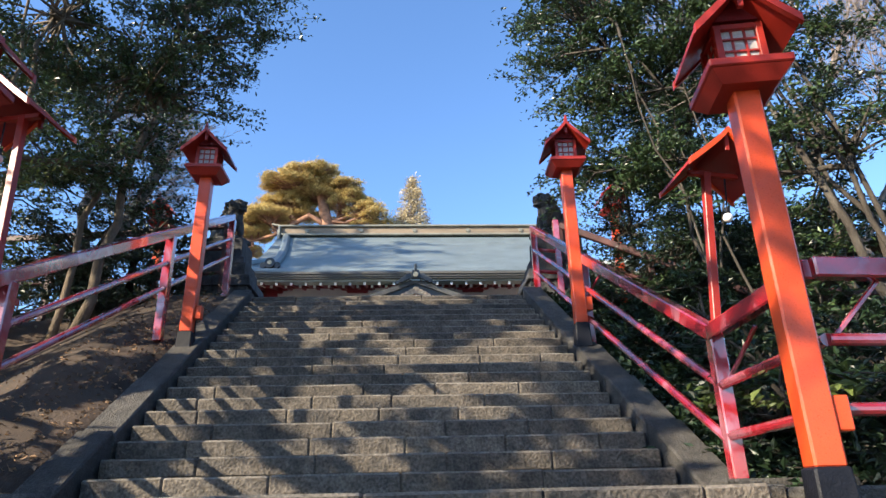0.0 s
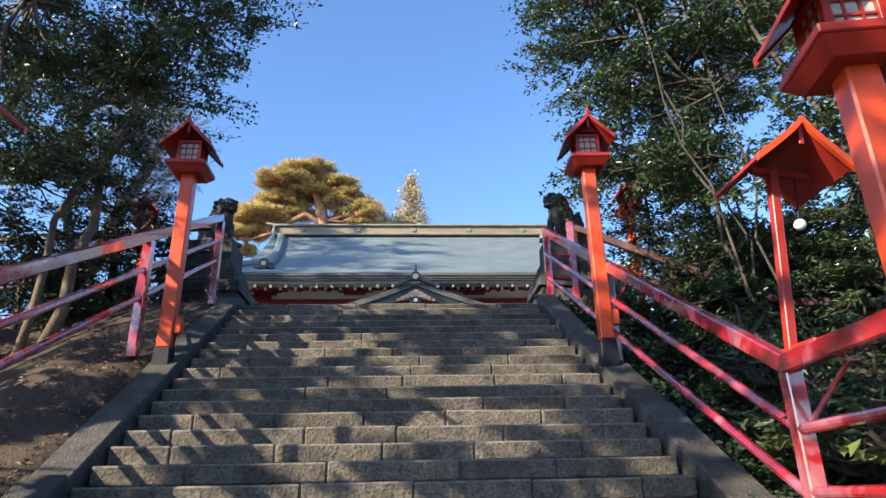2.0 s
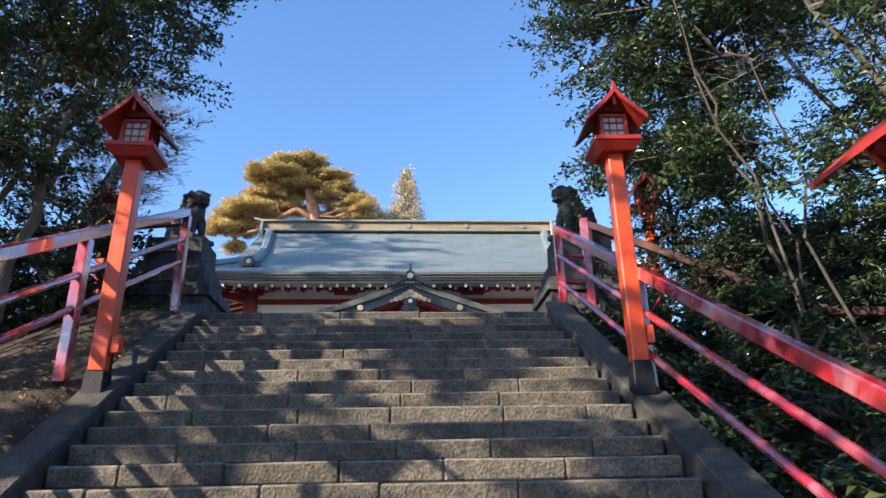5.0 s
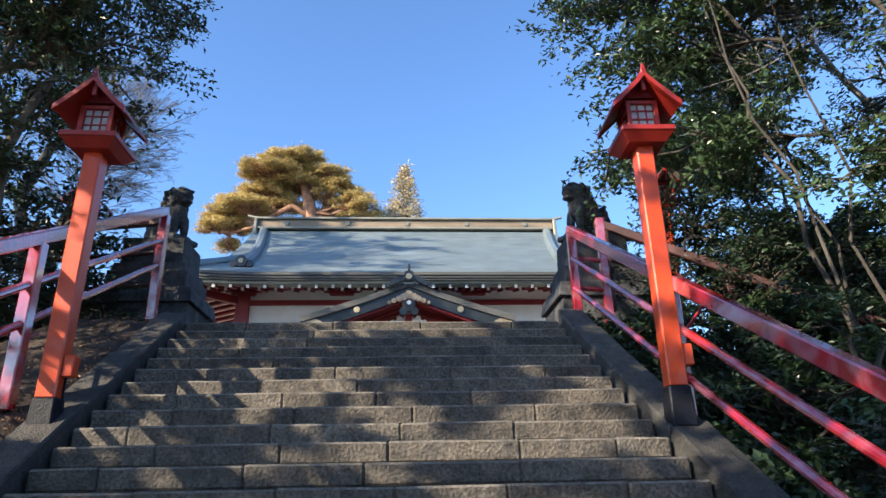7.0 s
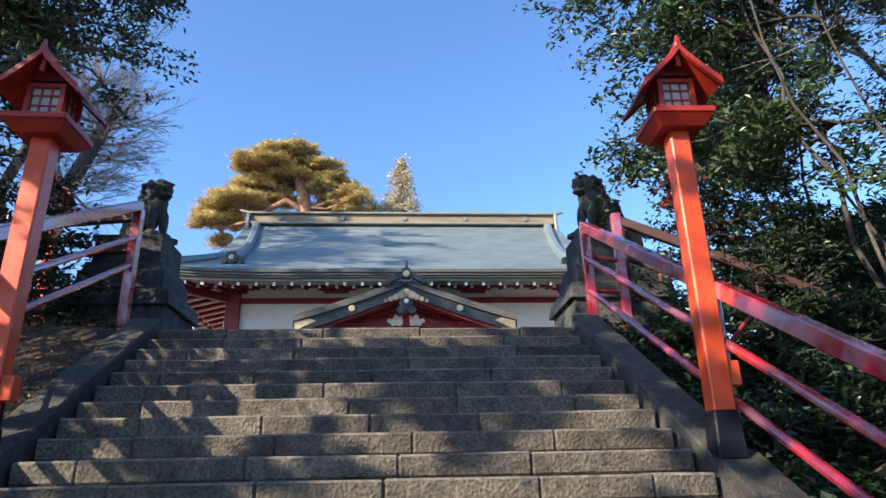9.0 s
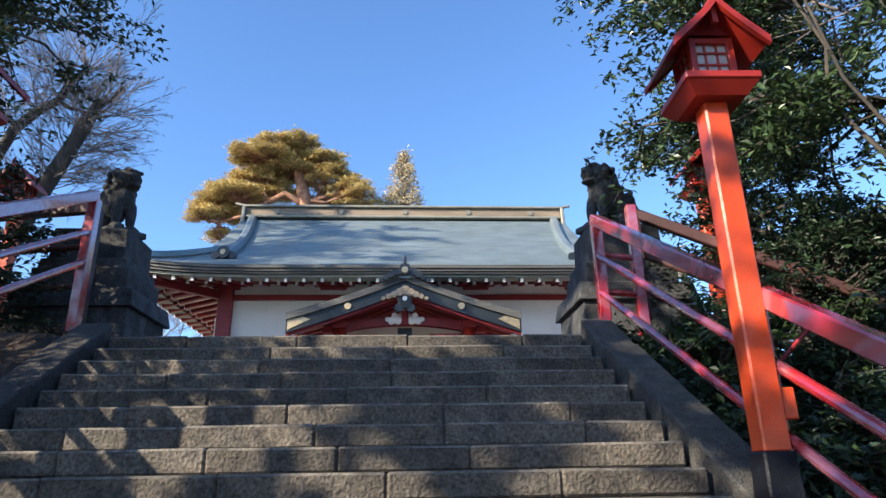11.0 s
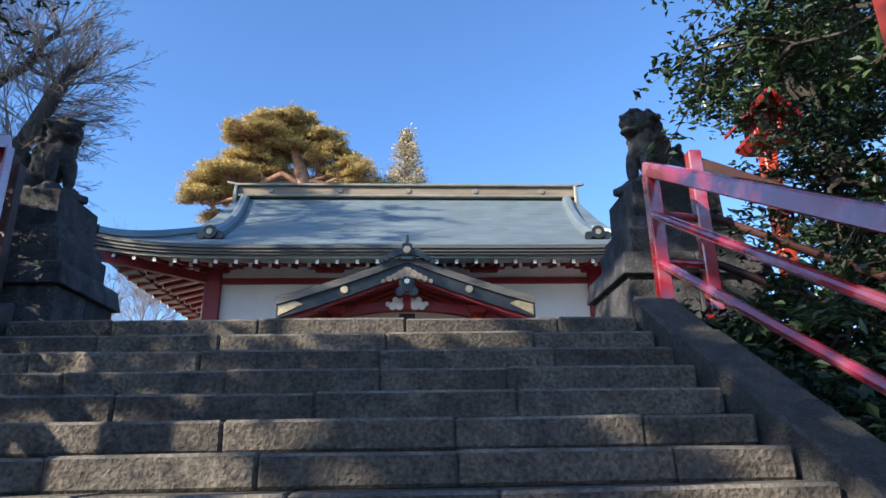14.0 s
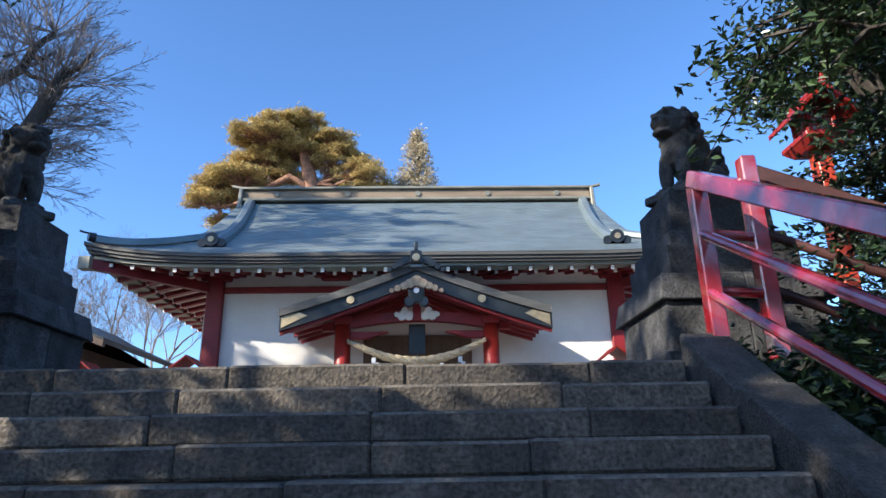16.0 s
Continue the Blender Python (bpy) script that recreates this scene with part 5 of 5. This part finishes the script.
evergreen((2.75, 6.15, 1.6), (2.6, 6.1, 2.2), [((2.5, 6.1, 2.25), (0.22, 0.35, 0.16)), ((2.75, 5.1, 2.15), (0.25, 0.3, 0.3))], 81, clusters=60, leaves=40, size=0.12, mat=LEAFYELLOW, girth=0.02, spread=0.2, label="pale green sprig growing through the handrail")


# Strip of dark leaves added where the bare bank only lies in shade.
def ground_ivy():
    rng = np.random.default_rng(82)
    u, v = 2.78 + np.abs(rng.normal(0, 0.8, 16000)), rng.uniform(4.6, 12.6, 16000)
    pts = []
    for a, b in zip(u, v):
        p = S(a, b, 0)
        pts.append((p.x, p.y, terrain(p.x, p.y) + 0.03 + 0.12 * abs(rng.normal())))
    ob = leaf_mesh("ground_ivy", np.array(pts), 0.09, LEAFSHADE, None, rng, 0.1, 0.6)
    tagged(ob, "dark leaf cover added to stand for the shade on the bank", "ivy", kind="stuff")


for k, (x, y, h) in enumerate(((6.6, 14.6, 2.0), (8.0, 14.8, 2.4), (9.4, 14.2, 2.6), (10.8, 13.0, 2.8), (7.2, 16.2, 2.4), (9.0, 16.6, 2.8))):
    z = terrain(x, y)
    evergreen((x, y, z), (x, y, z + h), [((x, y, z + h), (1.0, 1.0, 0.8)), ((x, y, z + h * 0.45), (1.1, 1.0, 0.8))], 90 + k, clusters=64, size=0.12, mat=LEAFSHADE, girth=0.05, spread=0.34, label="dense dark shrub on the shaded bank")
ground_ivy()


def overhead_cable():
    a, b = Vector((5.42, 8.45, 6.86)), Vector((9.8, 12.4, 9.0))
    pts = [a.lerp(b, i / 16) - Vector((0, 0, 0.35 * math.sin(math.pi * i / 16) * 0.4)) for i in range(17)]
    V, F = [], []
    tube_lists(V, F, pts, [0.024] * 17, 8)
    tagged(mesh_part("overhead_cable", V, F, BLACKBASE, None, smooth=True), "thick black cable strung between the trees", "cable")


overhead_cable()
fan_tree()
bare_tree((-13.5, 34, TOP_Z), 8.5, 32, (0, 0), 0.13, 6, 0.6)
bare_tree((-17.0, 40, TOP_Z), 10, 33, (0.05, 0), 0.15, 6, 0.6)
bare_tree((9.5, 13.0, TOP_Z - 2), 11, 34, (-0.1, 0), 0.16, 6, 0.6)
bare_tree((13.5, 12.0, TOP_Z - 3), 12, 35, (-0.05, 0), 0.18, 6, 0.6)


def pine():
    """An old pine: flattened pads in tiers, full towards the sun and open on the far side."""
    rng, pr = np.random.default_rng(41), random.Random(41)
    base = Vector((-7.2, 36.3, TOP_Z - 0.2))
    t = thing("pine_tree", "tall old red pine with golden sunlit needle pads above the hall", "tree", base)
    V, F, LV, LF = [], [], [], []
    trunk = [base, Vector((-6.9, 36.3, 10)), Vector((-6.8, 36.2, 15)), Vector((-6.95, 36, 17.2)), Vector((-7.4, 36, 19.1)), Vector((-7.9, 36, 20.2)), Vector((-8.2, 36, 20.8))]
    tube_lists(V, F, trunk, [0.5, 0.46, 0.42, 0.38, 0.28, 0.18, 0.08], 12)
    bough = [Vector((-6.9, 36, 16.9)), Vector((-7.5, 35.8, 17.4)), Vector((-8.0, 35.7, 17.65)), Vector((-8.8, 35.7, 17.2)), Vector((-9.8, 35.7, 16.5)), Vector((-11.4, 35.8, 16.1))]
    tube_lists(V, F, bough, [0.2, 0.17, 0.16, 0.14, 0.11, 0.05], 9)
    mesh_part("trunk", V, F, PINEBARK, t, smooth=True)
    # across, height, reach
    pads = [(-8.4, 20.8, 1.35), (-7.4, 21.0, 0.9), (-9.5, 20.5, 0.85), (-7.2, 20.3, 1.6), (-5.9, 20.0, 0.9), (-9.2, 19.9, 1.5), (-10.3, 19.6, 0.8),
            (-7.8, 19.5, 1.4), (-5.6, 19.4, 0.75), (-4.9, 19.2, 0.6), (-9.6, 19.0, 1.3), (-11.0, 18.2, 1.1), (-11.6, 17.5, 1.15), (-12.1, 16.6, 0.8),
            (-10.4, 17.7, 1.3), (-9.9, 18.4, 1.2), (-8.6, 18.4, 1.1), (-4.5, 18.4, 0.85), (-4.1, 17.7, 0.75), (-5.6, 18.1, 1.1), (-4.3, 17.35, 1.2), (-6.1, 18.8, 1.0), (-11.7, 15.9, 0.6), (-11.3, 16.9, 1.0), (-10.8, 18.9, 0.9)]
    needles = []
    for x, z, r in pads:
        z, r = 17.0 + (z - 17.0) * 0.9, r * 1.12
        c = Vector((x, 36 + pr.uniform(-1.2, 1.2), z))
        h = 0.36
        start = min(trunk[3:] + bough[2:], key=lambda p: (p - c).length + 2 * max(0, p.z - c.z))
        limb = wander(start, c - Vector((0, 0, h)), 5, 0.16, pr)
        tube_lists(LV, LF, limb, [0.12, 0.1, 0.08, 0.065, 0.045, 0.025], 6)
        full = 1.0 if x < -6.4 else 0.55
        for k in range(int(60 * full * r * r) + 14):
            a = pr.uniform(0, 6.283)
            q = r * math.sqrt(pr.random()) * (1 + 0.3 * noise.noise(Vector((math.cos(a) * 1.7, math.sin(a) * 1.7, x))))
            e = c + Vector((math.cos(a) * q, math.sin(a) * q, h * (1 - (q / r) ** 2) * pr.uniform(0.0, 1.0) - 0.15 + pr.gauss(0, 0.1)))
            tube_lists(LV, LF, [limb[pr.randint(3, 5)], e], [0.025, 0.008], 3, False)
            needles.append(np.array(e) + rng.normal(size=(56, 3)) * np.array([0.15, 0.15, 0.06]))
    mesh_part("branchwork", LV, LF, PINEBARK, t, kind="stuff")
    leaf_mesh("crown", np.concatenate(needles), 0.17, NEEDLE, t, rng, droop=-0.9, narrow=0.24)


def cedar():
    rng, pr = np.random.default_rng(42), random.Random(42)
    base = Vector((-1.9, 38.5, TOP_Z - 0.2))
    t = thing("cedar_tree", "slender conical conifer with brownish green sprays behind the roof", "tree", base)
    V, F, LV, LF = [], [], [], []
    tube_lists(V, F, [base, base + Vector((0, 0, 8)), base + Vector((0.05, 0, 16.4))], [0.35, 0.22, 0.03], 9)
    mesh_part("trunk", V, F, BARK, t, smooth=True)
    pts = []
    for k in range(360):
        f = pr.random() ** 0.8
        z = base.z + 16.6 - f * 9.0
        r = (0.1 + 3.0 * f ** 0.85) * pr.uniform(0.55, 1.08)
        a = pr.uniform(0, 6.283)
        e = Vector((base.x + math.cos(a) * r, base.y + math.sin(a) * r, z + 0.15))
        tube_lists(LV, LF, [(base.x, base.y, z - 0.1), e], [0.02, 0.008], 3, False)
        pts.append(np.array(e) + rng.normal(size=(36, 3)) * np.array([0.15, 0.15, 0.2]) - np.array([math.cos(a), math.sin(a), 0]) * rng.uniform(0, 0.6, (36, 1)) * min(r, 0.9))
    mesh_part("branchwork", LV, LF, BARK, t, kind="stuff")
    leaf_mesh("crown", np.concatenate(pts), 0.2, CEDARLEAF, t, rng, droop=-0.3, narrow=0.35)


pine()
cedar()


# ---- the stair, stone by stone ----
def slab(parent, u0, u1, v0, v1, z0, z1, pr, mat, bevel=0.012, name="stone_block"):
    j = [pr.uniform(-0.006, 0.006) for _ in range(6)]
    c = [S(u0, v0 + j[0], z0), S(u1, v0 + j[1], z0), S(u1, v1, z0), S(u0, v1, z0),
         S(u0, v0 + j[0] + j[4], z1 + j[2]), S(u1, v0 + j[1] + j[4], z1 + j[3]), S(u1, v1, z1 + j[3]), S(u0, v1, z1 + j[2])]
    ob = part(name, hexa(bmesh.new(), c, bevel), mat, parent)
    if mat is STONE:
        ob.data.materials.append(WORNLIT)
        for f in ob.data.polygons:
            f.material_index = int(f.normal.y < -0.3 and 0.3 < f.normal.z < 0.95)
    return ob


def flight(n, top_z, top_v, run, rise, label, seed, half=HALF):
    pr = random.Random(seed)
    t = thing("stairs", label, "stairs", S(0, top_v - n * run, top_z - n * rise), kind="structure")
    for k in range(n):
        z, v = top_z - k * rise, top_v - k * run
        cuts, u = [-half], -half + pr.uniform(0.4, 1.0)
        while u < half - 0.35:
            cuts.append(u)
            u += pr.uniform(0.75, 1.2)
        cuts.append(half)
        for a, b in zip(cuts, cuts[1:]):
            slab(t, a + 0.002, b - 0.002, v, v + run + 0.06, z - rise + 0.004, z, pr, STONE, 0.016, "step_stone")
    return t


def stair_core(n, top_z, top_v, run, rise, half=HALF):
    """The solid body behind the step stones."""
    V, F = [], []
    prof = []
    for k in range(n):
        v, z = top_v - k * run, top_z - k * rise
        prof += [(v + 0.03, z - 0.03), (v + 0.03, z - rise - 0.03)]
    prof = [(top_v + 1.2, top_z - 0.04)] + prof + [(prof[-1][0], prof[-1][1] - 0.6), (top_v + 1.2, prof[-1][1] - 0.6)]
    m = len(prof)
    for u in (-half, half):
        V += [tuple(S(u, v, z)) for v, z in prof]
    F = [(i, (i + 1) % m, m + (i + 1) % m, m + i) for i in range(m)]
    ob = mesh_part("stair_core", V, F, MORTAR, None)
    tagged(ob, "dark packed body of the stone stair", "stairs", kind="structure")


def cheeks(side, seed, label):
    pr = random.Random(seed)
    t = thing("stair_cheek", label, "stair edging", S(side * 2.5, 5.2, LAND_Z), kind="structure")
    inner, outer = side * (HALF + 0.035), side * (HALF + 0.37)
    v = 5.25
    while v < TOP_V + 0.1:
        e = min(v + pr.uniform(1.0, 1.3), TOP_V + 0.16)
        if TOP_V + 0.16 - e < 0.4:
            e = TOP_V + 0.16
        lift, head = 0.05 + pr.uniform(-0.01, 0.015), pr.uniform(0.025, 0.055)
        u0, u1 = sorted((inner, outer))
        c = []
        for dz in (-0.75, None):
            for uu, vv in ((u0, v), (u1, v), (u1, e - 0.006), (u0, e - 0.006)):
                c.append(S(uu, vv, nosing(vv) + (lift + head * (vv > v) if dz is None else dz)))
        part("cheek_stone", hexa(bmesh.new(), c, 0.016), CHEEK, t)
        v = e
    return t


stair_core(STEPS, TOP_Z, TOP_V, RUN, RISE)
flight(STEPS, TOP_Z, TOP_V, RUN, RISE, "worn grey stone stairs of long chiselled blocks", 5)
flight(11, LAND_Z, LAND_V, 0.33, 0.165, "lower flight of worn grey stone stairs", 6, 2.1)
stair_core(11, LAND_Z, LAND_V, 0.33, 0.165, 2.1)
cheeks(1, 7, "sloping stone edging beside the stairs")
cheeks(-1, 8, "sloping stone edging beside the stairs")


def landing():
    pr = random.Random(9)
    t = thing("landing", "grey stone slab landing between the two flights", "paving", S(0, 4.4, LAND_Z), kind="structure")
    v = LAND_V + 0.34
    v1 = TOP_V - (STEPS - 1) * RUN
    n = 3
    for i in range(n):
        a, b = v + (v1 - v) * i / n, v + (v1 - v) * (i + 1) / n
        u = -HALF
        while u < HALF - 0.1:
            e = min(HALF, u + pr.uniform(0.6, 0.95))
            slab(t, u + 0.004, e - 0.004, a + 0.004, b - 0.004, LAND_Z - 0.2, LAND_Z, pr, STONE, 0.01, "paving_slab")
            u = e
    for s in (-1, 1):
        u0, u1 = sorted((s * (HALF + 0.01), s * (HALF + 1.0)))
        slab(t, u0, u1, 4.98, 5.24, LAND_Z - 0.5, LAND_Z + 0.05, pr, CHEEK, 0.02, "kerb_stone")
        u0, u1 = sorted((s * (HALF + 0.01), s * (HALF + 0.4)))
        slab(t, u0, u1, 3.92, 4.97, LAND_Z - 0.5, LAND_Z - 0.02, pr, CHEEK, 0.02, "kerb_stone")


def terrace():
    pr = random.Random(10)
    t = thing("terrace", "stone paved terrace before the hall", "paving", S(0, 12.2, TOP_Z), kind="structure")
    v = TOP_V + RUN + 0.07
    for i in range(9):
        b = v + 1.05
        u = -HALF
        while u < HALF - 0.1:
            e = min(HALF, u + pr.uniform(0.7, 1.1))
            slab(t, u + 0.004, e - 0.004, v + 0.004, b - 0.004, TOP_Z - 0.15, TOP_Z, pr, STONE, 0.01, "paving_slab")
            u = e
        v = b


landing()
terrace()


def litter():
    rng = np.random.default_rng(3)
    pts = []
    for _ in range(1100):
        v = rng.uniform(5.2, 11.6)
        u = -2.78 - abs(rng.normal(0, 0.8))
        p = S(u, v, 0)
        pts.append((p.x, p.y, terrain(p.x, p.y) + 0.015))
    ob = leaf_mesh("leaf_litter", np.array(pts), 0.055, LITTER, None, rng, 0.0, 0.5)
    tagged(ob, "dry brown fallen leaves on the earth bank", "leaves", kind="stuff")


litter()
